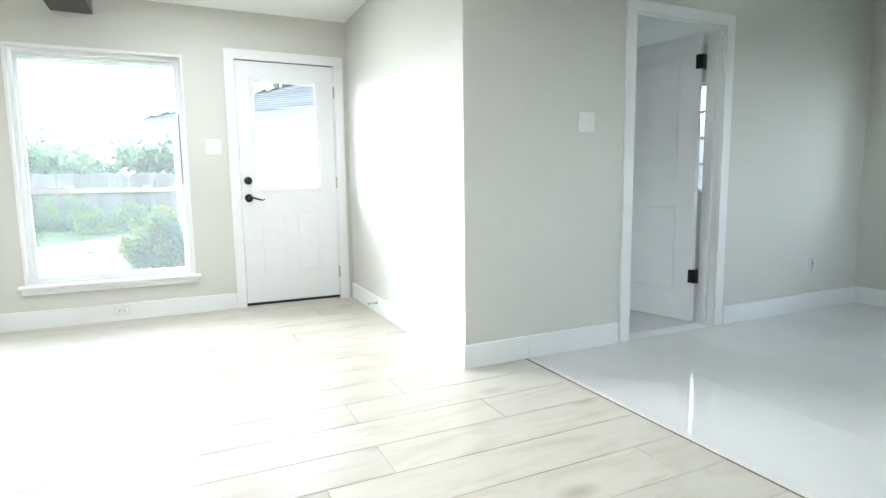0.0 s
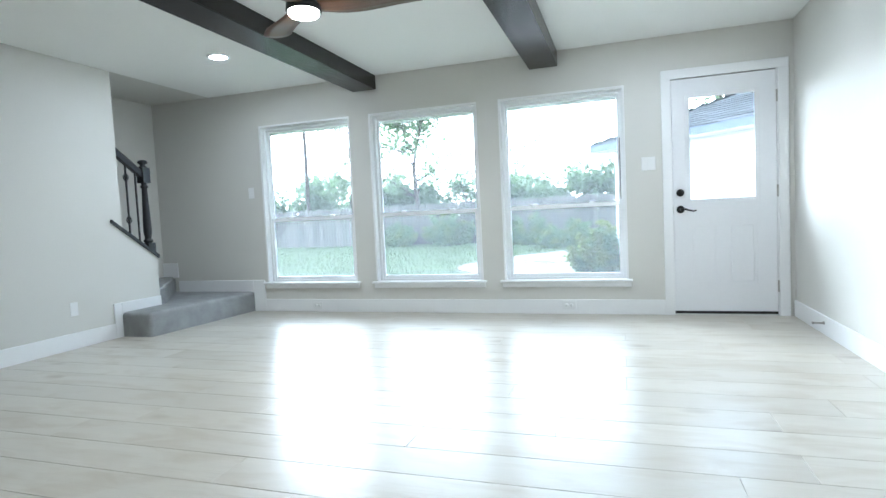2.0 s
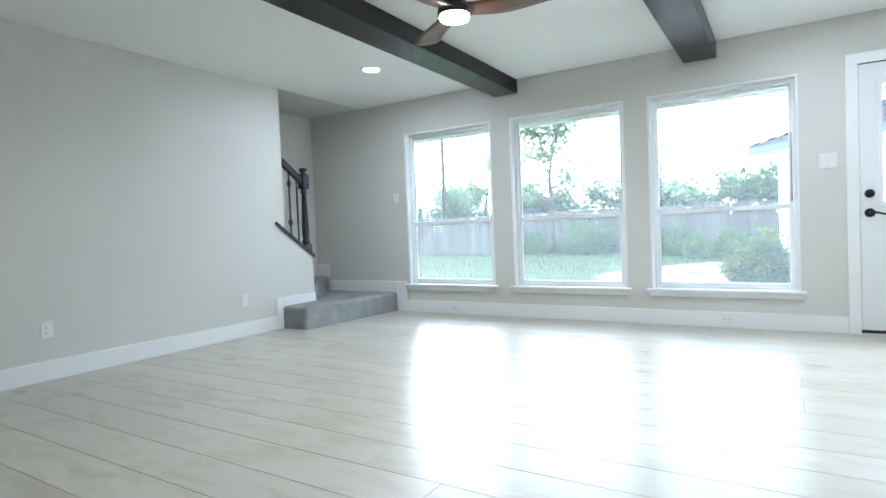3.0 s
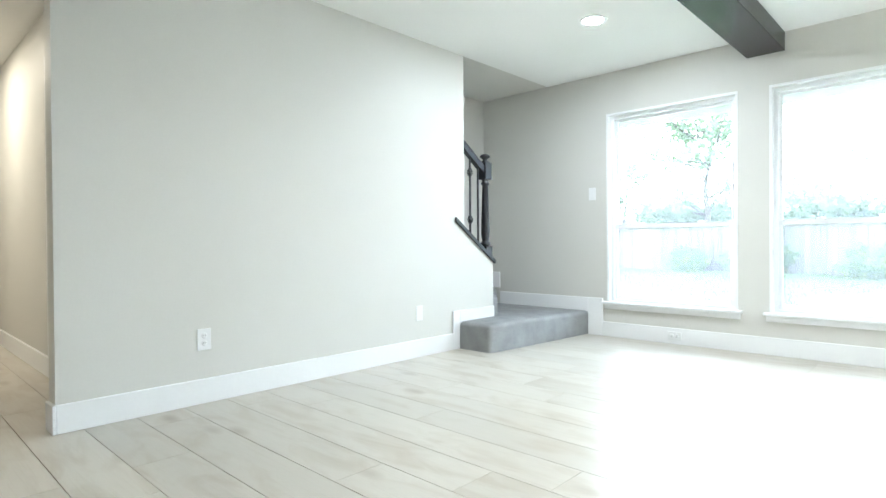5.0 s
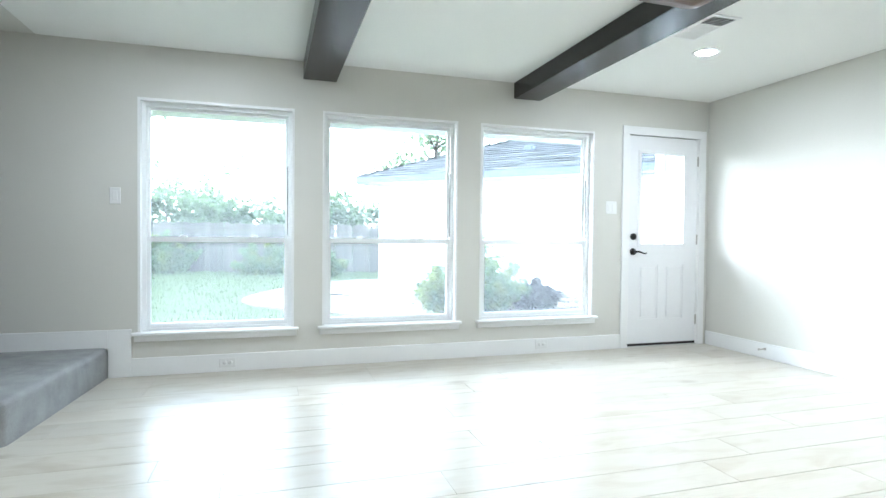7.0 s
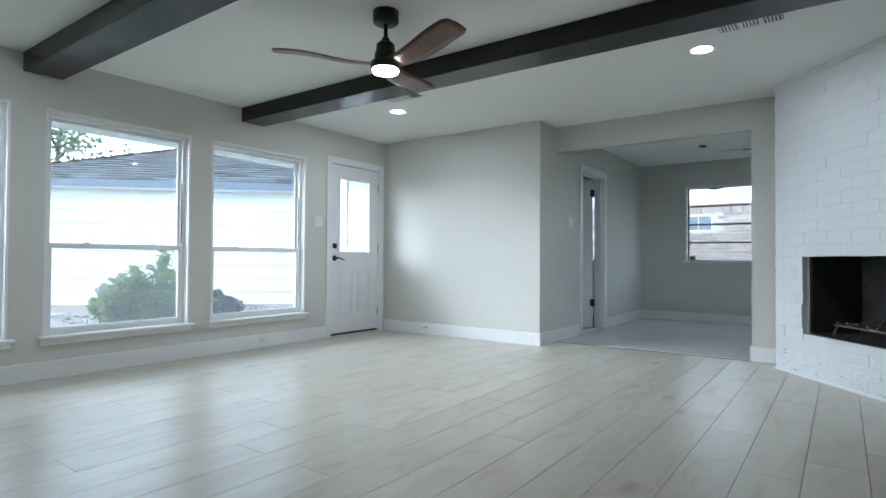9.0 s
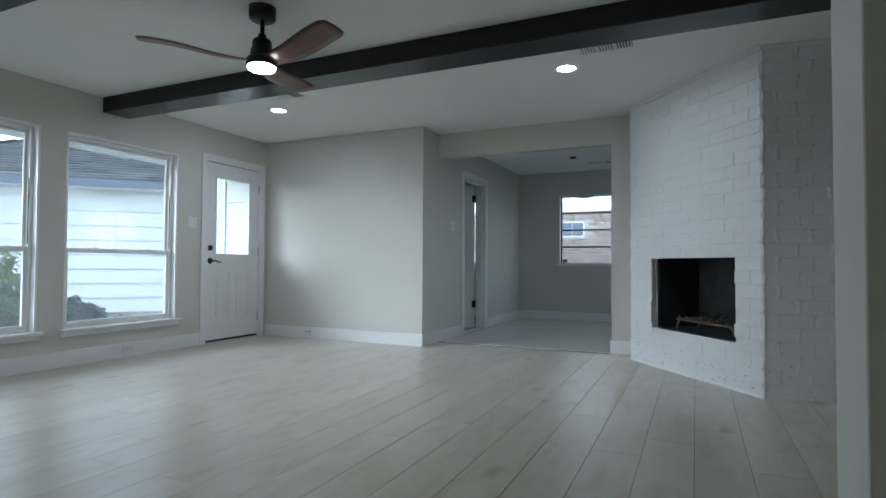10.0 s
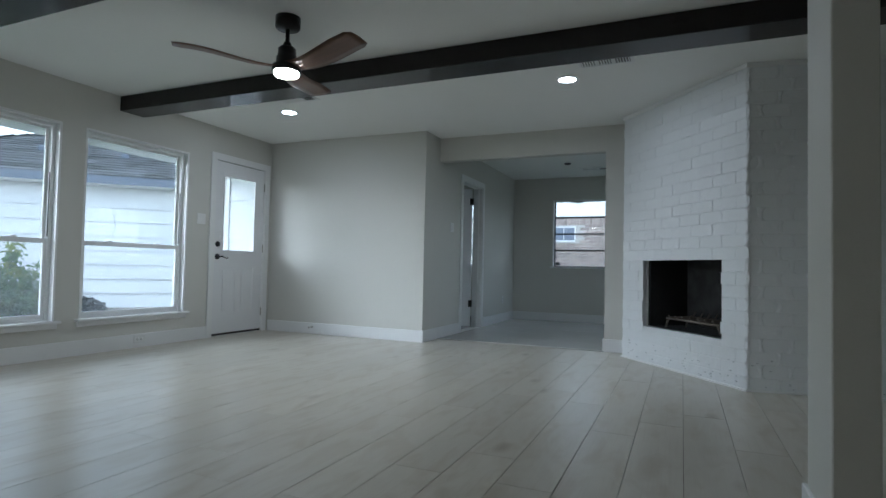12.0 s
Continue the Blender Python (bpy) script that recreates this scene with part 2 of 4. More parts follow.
PLATE = material("white_plastic_plate", (0.78, 0.78, 0.77), 0.3, vary=0.01)
VENTBACK = material("grey_vent_mesh", (0.15, 0.15, 0.155), 0.7)
SLOT = material("dark_slot", (0.03, 0.03, 0.03), 0.6)
RUBBER = material("black_rubber_sweep", (0.012, 0.012, 0.012), 0.6)
ALUM = material("dark_bronze_aluminium", (0.05, 0.05, 0.052), 0.4, metal=0.6)
EDGE_STRIP = material("brown_edge_strip", (0.14, 0.12, 0.1), 0.45, metal=0.3)
STRIP = material("pale_transition_strip", (0.6, 0.59, 0.55), 0.35)
GLASS = clear_glass("window_glass", (0.76, 0.772, 0.78), 0.032)
LENS = glow("lamp_lens", (1.0, 0.96, 0.92), LAMP)
FANLENS = glow("fan_lamp_lens", (1.0, 0.86, 0.68), FAN_LAMP)
SIDING = material("white_fibre_siding", (0.78, 0.79, 0.8), 0.6, vary=0.04, scale=2, bump=0.0008, bump_scale=80)
SHINGLE = material("grey_asphalt_shingle", (0.072, 0.074, 0.08), 0.9, vary=0.75, scale=5, fine=120, bump=0.003, bump_scale=150, island=True)
FASCIA = material("slate_blue_fascia", (0.13, 0.155, 0.21), 0.6, vary=0.1)
GRASS = material("lawn", (0.082, 0.108, 0.048), 0.95, vary=0.35, scale=0.8, fine=30, bump=0.03, bump_scale=40, spec=0.1)
BLADE = material("grass_blade", (0.092, 0.13, 0.048), 0.8, vary=0.4, island=True, spec=0.2)
DIRT = material("dry_dirt", (0.29, 0.25, 0.215), 0.95, vary=0.4, scale=2, fine=30, bump=0.02, bump_scale=25, spec=0.1)
STONE = material("pale_flagstone", (0.4, 0.36, 0.32), 0.85, vary=0.2, scale=3, bump=0.006, bump_scale=30, objects=True)
FENCE = material("weathered_cedar", (0.125, 0.112, 0.097), 0.9, vary=0.35, scale=3, fine=30, bump=0.002, bump_scale=30, stretch=(6, 6, 0.6), objects=True)
def leafy(mat, colour):
    """Lets some light through the leaf."""
    n, l = mat.node_tree.nodes, mat.node_tree.links
    tr = n.new("ShaderNodeBsdfTranslucent")
    tr.inputs["Color"].default_value = (*colour, 1)
    mx = n.new("ShaderNodeMixShader")
    mx.inputs[0].default_value = 0.4
    l.new(n["Principled BSDF"].outputs[0], mx.inputs[1])
    l.new(tr.outputs[0], mx.inputs[2])
    l.new(mx.outputs[0], n["Material Output"].inputs["Surface"])
    return mat


LEAF = leafy(material("tree_leaf", (0.12, 0.16, 0.1), 0.6, vary=0.55, scale=0.8, island=True, spec=0.3), (0.2, 0.28, 0.13))
LEAFB = leafy(material("shrub_leaf", (0.12, 0.175, 0.09), 0.5, vary=0.5, scale=1.5, island=True, spec=0.4), (0.19, 0.28, 0.11))
LEAFY = leafy(material("yellow_green_leaf", (0.16, 0.19, 0.06), 0.5, vary=0.3, island=True), (0.25, 0.3, 0.08))
DEAD = material("dark_dry_foliage", (0.05, 0.045, 0.05), 0.8, vary=0.5, island=True)
BARK = material("bark", (0.075, 0.06, 0.05), 0.95, vary=0.4, scale=8, bump=0.01, bump_scale=25, stretch=(4, 4, 0.8))
REDBRICK = material("pale_red_brick", (0.3, 0.235, 0.205), 0.85, vary=0.25, scale=6, bump=0.003, bump_scale=60, objects=True)
REDMORTAR = material("pale_mortar", (0.45, 0.42, 0.39), 0.9)

H = 2.43          # ceiling
LX = -5.754       # left wall face
EY = -2.237       # outer corner of the right-hand wall
OX = 0.43         # plane of the wide opening
BY = -6.3         # back wall
WINDOWS = ((-5.12, -4.01), (-3.79, -2.645), (-2.435, -1.295))
WZ0, WZ1 = 0.31, 2.05


def structure(name, bm, mat, label, category="wall"):
    return tagged(part(name, bm, mat), label, category, kind="structure")


# ---- walls ----
bm = bmesh.new()
T = 0.16
xs = [-6.58]
for a, b in WINDOWS:
    xs += [a, b]
xs += [-0.925, -0.09, 0.02]
for i in range(len(xs) - 1):
    a, b = xs[i], xs[i + 1]
    if any(abs(a - w[0]) < 1e-6 for w in WINDOWS):
        box(bm, a, b, 0, T, -0.2, WZ0)
        box(bm, a, b, 0, T, WZ1, 2.7)
    elif abs(a + 0.925) < 1e-6:
        box(bm, a, b, 0, T, -0.2, -0.012)
        box(bm, a, b, 0, T, 2.065, 2.7)
    else:
        box(bm, a, b, 0, T, -0.2, 2.7)
structure("wall_north", bm, WALL, "greige painted wall with three tall windows and a door")
# right-hand wall of the living room
structure("wall_east", boxed(0.02, 0.14, EY + 0.12, T, -0.2, 2.7), WALL, "greige painted wall catching window light")
# wall with the inner door
bm = bmesh.new()
DX0, DX1 = 1.195, 1.995
box(bm, 0.02, DX0, EY, EY + 0.12, -0.2, 2.7)
box(bm, DX0, DX1, EY, EY + 0.12, 2.045, 2.7)
box(bm, DX0, DX1, EY, EY + 0.12, -0.2, -0.012)
box(bm, DX1, 3.79, EY, EY + 0.12, -0.2, 2.7)
structure("wall_inner_door", bm, WALL, "greige painted wall with an open inner doorway")
# header and stub of the wide opening
bm = bmesh.new()
box(bm, OX, OX + 0.12, -4.19, EY, 2.15, 2.7)
box(bm, OX, OX + 0.12, BY, -4.19, -0.2, 2.7)
structure("wall_opening", bm, WALL, "greige wall round the wide opening to the tiled room")
# far wall of the tiled room
FX = 3.67
FWY0, FWY1, FWZ0, FWZ1 = -4.02, -2.92, 0.92, 2.05
bm = bmesh.new()
box(bm, FX, FX + 0.16, BY, FWY0, -0.2, 2.7)
box(bm, FX, FX + 0.16, FWY0, FWY1, -0.2, FWZ0)
box(bm, FX, FX + 0.16, FWY0, FWY1, FWZ1, 2.7)
box(bm, FX, FX + 0.16, FWY1, EY, -0.2, 2.7)
box(bm, FX, FX + 0.16, EY + 0.12, -1.75, -0.2, 2.7)
box(bm, FX, FX + 0.16, -1.75, 0.75, -0.2, FWZ0)
box(bm, FX, FX + 0.16, -1.75, 0.75, FWZ1, 2.7)
box(bm, FX, FX + 0.16, 0.75, 1.0, -0.2, 2.7)
structure("wall_far_east", bm, WALL, "greige painted end wall with a small window")
structure("wall_wing_north", boxed(0.3, FX + 0.16, 1.0, 1.16, -0.2, 2.7), WALL, "plain wall of the room behind the inner door")
bm = bmesh.new()
box(bm, -10.9, 1.9, BY - 0.16, BY, -0.2, 2.7)
box(bm, 1.9, 3.3, BY - 0.16, BY, -0.2, 0.9)
box(bm, 1.9, 3.3, BY - 0.16, BY, 2.1, 2.7)
box(bm, 3.3, FX + 0.16, BY - 0.16, BY, -0.2, 2.7)
structure("wall_south", bm, WALL, "plain greige painted back wall")
# left wall with knee wall at the stair
bm = bmesh.new()
box(bm, LX - 0.12, LX, -4.15, -1.28, -0.2, H)
prism(bm, [(-1.28, -0.2), (-0.9, -0.2), (-0.9, 0.7), (-1.28, 0.966)], "x", LX - 0.12, LX)
box(bm, LX - 0.12, LX, -5.3, -4.15, 2.085, H)
box(bm, LX - 0.12, LX, BY, -5.3, -0.2, H)
structure("wall_west", bm, WALL, "greige painted wall beside the stair, ending at the hallway")
# stairwell
structure("wall_stairwell", boxed(-6.7, -6.58, -3.78, T, -0.2, 5.2), WALL, "greige painted stairwell wall")
bm = bmesh.new()
box(bm, -6.58, LX, -1.28, 0, H + 0.001, H + 0.2)
structure("ceiling_stair_soffit", bm, WALL, "greige painted soffit over the stair", "ceiling")
bm = bmesh.new()
box(bm, -6.58, LX, -1.28, -1.16, H + 0.2, 5.2)
box(bm, -6.58, LX - 0.12, -3.9, -3.78, H, 5.2)
box(bm, LX - 0.12, LX, -3.9, -1.28, H, 5.2)
structure("wall_upper_stairwell", bm, WALL, "plain wall of the upper stairwell")
structure("ceiling_upper_stair", boxed(-6.7, LX, -3.9, -1.16, 5.2, 5.3), CEIL, "plain white ceiling over the stairwell", "ceiling")
# hallway
HY = -3.9
bm = bmesh.new()
HD0, HD1 = -7.03, -6.2
box(bm, -10.7, HD0, HY, HY + 0.12, -0.2, H)
box(bm, HD0, HD1, HY, HY + 0.12, 2.05, H)
box(bm, HD1, LX - 0.12, HY, HY + 0.12, -0.2, H)
structure("wall_hall_north", bm, WALL, "greige painted hallway wall with a closed door")
structure("wall_hall_end", boxed(-10.9, -10.7, BY, HY + 0.12, -0.2, H), WALL, "greige painted end wall of the hallway")
structure("wall_hall_south", boxed(-10.7, LX - 0.12, -5.42, -5.3, -0.2, H), WALL, "greige painted hallway side wall")
# free-standing wall stub by the camera's end
structure("wall_stub", boxed(-3.755, -3.42, -5.471, -5.351, 0, H, bevel=0.004), WALL, "narrow greige wall stub with white base")

# ---- ceilings ----
bm = bmesh.new()
box(bm, LX, OX, -6.3, 0, H, H + 0.2)
structure("ceiling", bm, CEIL, "white textured flat ceiling", "ceiling")
structure("ceiling_tiled_room", boxed(OX + 0.12, FX, BY, EY, H, H + 0.2), CEIL, "white ceiling of the tiled room", "ceiling")
structure("ceiling_side_room", boxed(0.14, FX, EY + 0.12, 1.0, H, H + 0.2), CEIL, "white ceiling of the side room", "ceiling")
structure("ceiling_hall", boxed(-10.9, LX - 0.12, BY, HY, H, H + 0.2), CEIL, "white hallway ceiling", "ceiling")

# ---- sub floors ----
structure("subfloor", boxed(-10.9, OX, BY, 0, -0.2, -0.012), JOINT, "dark underlay showing in the plank joints", "floor")
structure("subfloor_tiles", boxed(OX, FX, BY, EY + 0.12, -0.2, -0.004), GROUT, "pale grout between the floor tiles", "floor")
structure("floor_side_room", boxed(0.14, FX, EY + 0.12, 1.0, -0.2, 0.0), TILE, "white polished floor of the side room", "floor")

# ---- beams ----
for x0, x1 in ((-3.945, -3.685), (-2.125, -1.865)):
    bm = boxed(x0, x1, -6.29, -0.001, 2.288, H - 0.001, bevel=0.004)
    tagged(part("ceiling_beam", bm, BEAM), "dark espresso stained wooden ceiling beam", "beam", "ceiling beams")

# ---- windows ----
def window_north(i, a, b):
    w = thing("window_%d" % i, "tall white vinyl single-hung window with a wooden sill", "window", "living room windows", "structure")
    bm = bmesh.new()
    c = 0.018
    box(bm, a, a + c, -0.004, T, WZ0, WZ1 - c)
    box(bm, b - c, b, -0.004, T, WZ0, WZ1 - c)
    box(bm, a, b, -0.004, T, WZ1 - c, WZ1)
    part("jamb_lining", bm, TRIM, w)
    a2, b2, z0, z1 = a + c, b - c, WZ0 + 0.012, WZ1 - c
    y0, y1 = 0.055, 0.135
    f = 0.028
    bm = bmesh.new()
    box(bm, a2, a2 + f, y0, y1, z0, z1, 0.002)
    box(bm, b2 - f, b2, y0, y1, z0, z1, 0.002)
    box(bm, a2 + f, b2 - f, y0, y1, z1 - f, z1, 0.002)
    box(bm, a2 + f, b2 - f, y0, y1, z0, z0 + 0.02, 0.002)
    part("window_frame", bm, VINYL, w)
    a3, b3 = a2 + f, b2 - f
    for nm, ya, yb, za, zb, s, bot, top in (("upper_sash", 0.1, 0.125, 0.995, z1 - f, 0.022, 0.03, 0.022), ("lower_sash", 0.065, 0.095, z0 + 0.02, 1.03, 0.028, 0.035, 0.04)):
        bm = bmesh.new()
        box(bm, a3, a3 + s, ya, yb, za, zb, 0.002)
        box(bm, b3 - s, b3, ya, yb, za, zb, 0.002)
        box(bm, a3 + s, b3 - s, ya, yb, zb - top, zb, 0.002)
        box(bm, a3 + s, b3 - s, ya, yb, za, za + bot, 0.002)
        sash = part(nm, bm, VINYL, w)
        pane = part("pane", boxed(a3 + s, b3 - s, (ya + yb) / 2 - 0.002, (ya + yb) / 2 + 0.002, za + bot, zb - top), GLASS, sash, "clear glass pane")
        pane.visible_shadow = False
        if nm == "lower_sash":
            for k in (0.25, 0.75):
                x = a3 + (b3 - a3) * k
                bm = boxed(x - 0.025, x + 0.025, ya - 0.004, yb, zb, zb + 0.012, 0.003)
                box(bm, x - 0.008, x + 0.022, ya - 0.012, ya + 0.004, zb + 0.004, zb + 0.014, 0.002)
                part("sash_lock", bm, VINYL, sash)
    part("weep_strip", boxed(b2 - f - 0.006, b2 - f, 0.06, 0.064, 1.05, 1.6), SLOT, w)
    bm = boxed(a - 0.035, b + 0.035, -0.055, 0.055, WZ0 - 0.008, WZ0 + 0.014, 0.004)
    part("window_sill", bm, TRIM, w)
    part("apron", boxed(a - 0.022, b + 0.022, -0.02, -0.001, WZ0 - 0.055, WZ0 - 0.008, 0.003), TRIM, w)


for i, (a, b) in enumerate(WINDOWS):
    window_north(i + 1, a, b)


def window_far(i, y0, y1):
    """A small window of four lights, one above the other, in a dark metal frame."""
    w = thing("window_%d" % i, "small white-cased window with four stacked panes", "window", kind="structure")
    bm = bmesh.new()
    x0 = FX - 0.012
    box(bm, x0, FX + 0.1, y0 - 0.0, y0 + 0.02, FWZ0, FWZ1)
    box(bm, x0, FX + 0.1, y1 - 0.02, y1, FWZ0, FWZ1)
    box(bm, x0, FX + 0.1, y0 + 0.02, y1 - 0.02, FWZ1 - 0.02, FWZ1)
    part("window_casing", bm, TRIM, w)
    part("window_sill", boxed(FX - 0.045, FX + 0.1, y0 - 0.03, y1 + 0.03, FWZ0 - 0.03, FWZ0, 0.004), TRIM, w)
    n = 4
    h = (FWZ1 - 0.02 - FWZ0) / n
    bm = bmesh.new()
    box(bm, FX + 0.06, FX + 0.09, y0 + 0.02, y0 + 0.04, FWZ0, FWZ1 - 0.02)
    box(bm, FX + 0.06, FX + 0.09, y1 - 0.04, y1 - 0.02, FWZ0, FWZ1 - 0.02)
    for k in range(n + 1):
        z = FWZ0 + h * k
        box(bm, FX + 0.062, FX + 0.088, y0 + 0.04, y1 - 0.04, max(FWZ0, z - 0.011), min(FWZ1 - 0.02, z + 0.011))
    part("window_frame", bm, ALUM, w, "dark metal glazing bars")
    for k in range(n):
        p = part("pane", boxed(FX + 0.073, FX + 0.077, y0 + 0.04, y1 - 0.04, FWZ0 + h * k + 0.011, FWZ0 + h * (k + 1) - 0.011), GLASS, w)
        p.visible_shadow = False
    bm = boxed(FX + 0.03, FX + 0.062, y1 - 0.51, y1 - 0.31, FWZ1 - 0.046, FWZ1 - 0.021, 0.004)
    box(bm, FX + 0.02, FX + 0.045, y1 - 0.45, y1 - 0.37, FWZ1 - 0.06, FWZ1 - 0.044, 0.003)
    part("latch", bm, ALUM, w)
    part("sticker", boxed(FX + 0.068, FX + 0.0725, y1 - 0.125, y1 - 0.045, FWZ0 + 0.02, FWZ0 + 0.075), SLOT, w, "small dark sticker")
    return w


window_far(4, FWY0, FWY1)
window_far(5, -1.75, 0.75)
# out of view: added to the south wall to brighten the tiled room
w6 = thing("window_6", "unseen white framed glazed opening added to light the tiled room", "window", kind="structure")
bm = bmesh.new()
for u in (1.9, 2.57, 3.24):
    box(bm, u, u + 0.06, BY - 0.1, BY - 0.03, 0.9, 2.1)
for z in (0.9, 2.04):
    box(bm, 1.96, 3.24, BY - 0.1, BY - 0.03, z, z + 0.06)
part("window_frame", bm, VINYL, w6)
for u in (1.96, 2.63):
    q = part("pane", boxed(u, u + 0.61, BY - 0.068, BY - 0.064, 0.96, 2.04), GLASS, w6)
    q.visible_shadow = False

# ---- baseboards and casings ----
BB = 0.135


def baseboard(pieces):
    bm = bmesh.new()
    for x0, x1, y0, y1, z0, z1 in pieces:
        box(bm, x0, x1, y0, y1, z0, z1, 0.003)
    return structure("baseboard", bm, TRIM, "tall plain white painted baseboard", "baseboard")


t = 0.016
baseboard([(-5.16, -0.992, -t, 0, 0, BB)])
baseboard([(-5.31, -5.16, -t, 0, 0, 0.35), (-6.36, -5.31, -t, 0, 0.215, 0.35)])
baseboard([(-6.58, -6.36, -t, 0, 0.39, 0.56)])
baseboard([(0.004, 0.02, EY, -t, 0, BB), (0.004, OX, EY - t, EY, 0, BB)])
baseboard([(OX, DX0 - 0.085, EY - t, EY, 0, BB), (DX1 + 0.085, FX, EY - t, EY, 0, BB)])
baseboard([(FX - t, FX, BY, EY - t, 0, BB)])
baseboard([(OX - t, OX, -4.45, -4.19, 0, BB), (OX - t, OX + 0.12, -4.19, -4.19 + t, 0, BB)])
baseboard([(LX, LX + t, -4.15, -1.44, 0, BB), (LX - 0.12, LX + t, -4.15 - t, -4.15, 0, BB)])
baseboard([(LX, LX + t, -1.44, -1.36, 0, 0.316), (LX, LX + t, -1.36, -0.9, 0.2, 0.316)])
baseboard([(-10.7, HD0 - 0.07, HY - t, HY, 0, BB), (HD1 + 0.07, LX - 0.12, HY - t, HY, 0, BB)])
baseboard([(LX, LX + t, BY, -5.3, 0, BB), (LX - 0.12, LX + t, -5.3, -5.3 + t, 0, BB)])
baseboard([(-3.755, -3.404, -5.351, -5.335, 0, BB), (-3.42, -3.404, -5.471, -5.351, 0, BB), (-3.771, -3.755, -5.471, -5.335, 0, BB)])
baseboard([(LX + t, -1.0, BY, BY + t, 0, BB)])
# narrow brown line along the plank side of the pale strip
structure("trim_threshold", boxed(OX - 0.0225, OX - 0.016, -4.19, EY - t, -0.011, 0.004, 0.001), EDGE_STRIP, "thin dark brown edge where the planks meet the tiles", "trim")
structure("trim_transition", boxed(OX - 0.016, OX + 0.012, -4.19, EY - t, -0.004, 0.007, 0.003), STRIP, "pale metal strip between planks and tiles", "trim")

# ---- outer door ----
def outer_door():
    d = thing("door_1", "white half-glazed outer door, closed, with black hardware", "door", kind="structure")
    x0, x1 = -0.991, -0.02
    z1 = 2.13
    bm = bmesh.new()
    box(bm, x0, x0 + 0.078, -0.018, -0.001, 0, z1 - 0.078, 0.002)
    box(bm, x1 - 0.078, x1, -0.018, -0.001, 0, z1 - 0.078, 0.002)
    box(bm, x0, x1, -0.018, -0.001, z1 - 0.078, z1, 0.002)
    part("casing", bm, TRIM, d)
    bm = bmesh.new()
    box(bm, -0.925, -0.911, -0.001, T, 0, 2.065)
    box(bm, -0.105, -0.09, -0.001, T, 0, 2.065)
    box(bm, -0.911, -0.105, -0.001, T, 2.054, 2.065)
    part("jamb", bm, TRIM, d)
    a, b, y0, y1, za, zb = -0.908, -0.108, 0.006, 0.05, 0.03, 2.046
    ga, gb, gz0, gz1 = -0.79, -0.245, 0.985, 1.9
    bm = bmesh.new()
    box(bm, a, ga, y0, y1, za, zb)
    box(bm, gb, b, y0, y1, za, zb)
    box(bm, ga, gb, y0, y1, gz1, zb)
    # lower part with two sunken panels
    panels = ((-0.775, -0.56), (-0.475, -0.26))
    pz0, pz1 = 0.27, 0.8
    box(bm, ga, gb, y0, y1, za, pz0)
    box(bm, ga, gb, y0, y1, pz1, gz0)
    for u, v in ((ga, panels[0][0]), (panels[0][1], panels[1][0]), (panels[1][1], gb)):
        box(bm, u, v, y0, y1, pz0, pz1)
    slab = part("door_leaf", bm, DOOR, d)
    for u, v in panels:
        bm = bmesh.new()
        box(bm, u, v, y0 + 0.007, y1, pz0, pz1)
        box(bm, u + 0.022, v - 0.022, y0 + 0.001, y0 + 0.0075, pz0 + 0.022, pz1 - 0.022, 0.006)
        part("panel", bm, DOOR, slab)
    bm = bmesh.new()
    m = 0.022
    box(bm, ga - 0.012, ga + m, y0 - 0.007, y0, gz0 - 0.012, gz1 + 0.012, 0.002)
    box(bm, gb - m, gb + 0.012, y0 - 0.007, y0, gz0 - 0.012, gz1 + 0.012, 0.002)
    box(bm, ga + m, gb - m, y0 - 0.007, y0, gz1 - m, gz1 + 0.012, 0.002)
    box(bm, ga + m, gb - m, y0 - 0.007, y0, gz0 - 0.012, gz0 + m, 0.002)
    part("glazing_bead", bm, DOOR, slab)
    p = part("pane", boxed(ga, gb, 0.026, 0.03, gz0, gz1), GLASS, slab, "clear glass lite")
    p.visible_shadow = False
    part("door_sweep", boxed(a, b, 0.001, 0.05, 0.008, 0.034), RUBBER, d, "black rubber sweep")
    part("threshold", boxed(-0.911, -0.105, -0.015, T, -0.012, 0.011), STRIP, d)
    # black bar stands in for the shade in the joint above the leaf
    part("head_gap_shade", boxed(a, b, 0.02, 0.05, zb + 0.0005, 2.0535), RUBBER, d)
    for z in (0.25, 1.05, 1.83):
        bm = boxed(b - 0.002, b + 0.014, -0.004, 0.006, z - 0.05, z + 0.05, 0.002)
        part("hinge", bm, NICKEL, d, "satin nickel hinge")
    ux = -0.85
    rot = pose(ux, y0, 1.073, 90, 0, 0)
    part("deadbolt", lathe(bmesh.new(), [(0, 0.028), (0.012, 0.028), (0.014, 0.018), (0.03, 0.014), (0.033, 0.0), (0, 0)], 24, rot), BLACK, d, "round black deadbolt")
    bm = lathe(bmesh.new(), [(0, 0.03), (0.014, 0.03), (0.016, 0.014), (0.031, 0.012), (0.034, 0.0), (0, 0)], 24, pose(ux, y0, 0.928, 90, 0, 0))
    tube(bm, [(ux, y0 - 0.03, 0.928), (ux, y0 - 0.05, 0.928), (ux + 0.03, y0 - 0.055, 0.93), (ux + 0.07, y0 - 0.052, 0.918), (ux + 0.1, y0 - 0.05, 0.91), (ux + 0.122, y0 - 0.05, 0.917)], [0.01, 0.01, 0.009, 0.0075, 0.0065, 0.006])
    part("lever_handle", bm, BLACK, d, "curved black lever handle")
    part("latch_plate", boxed(-0.912, -0.909, -0.003, 0.012, 0.9, 0.955), NICKEL, d)


outer_door()


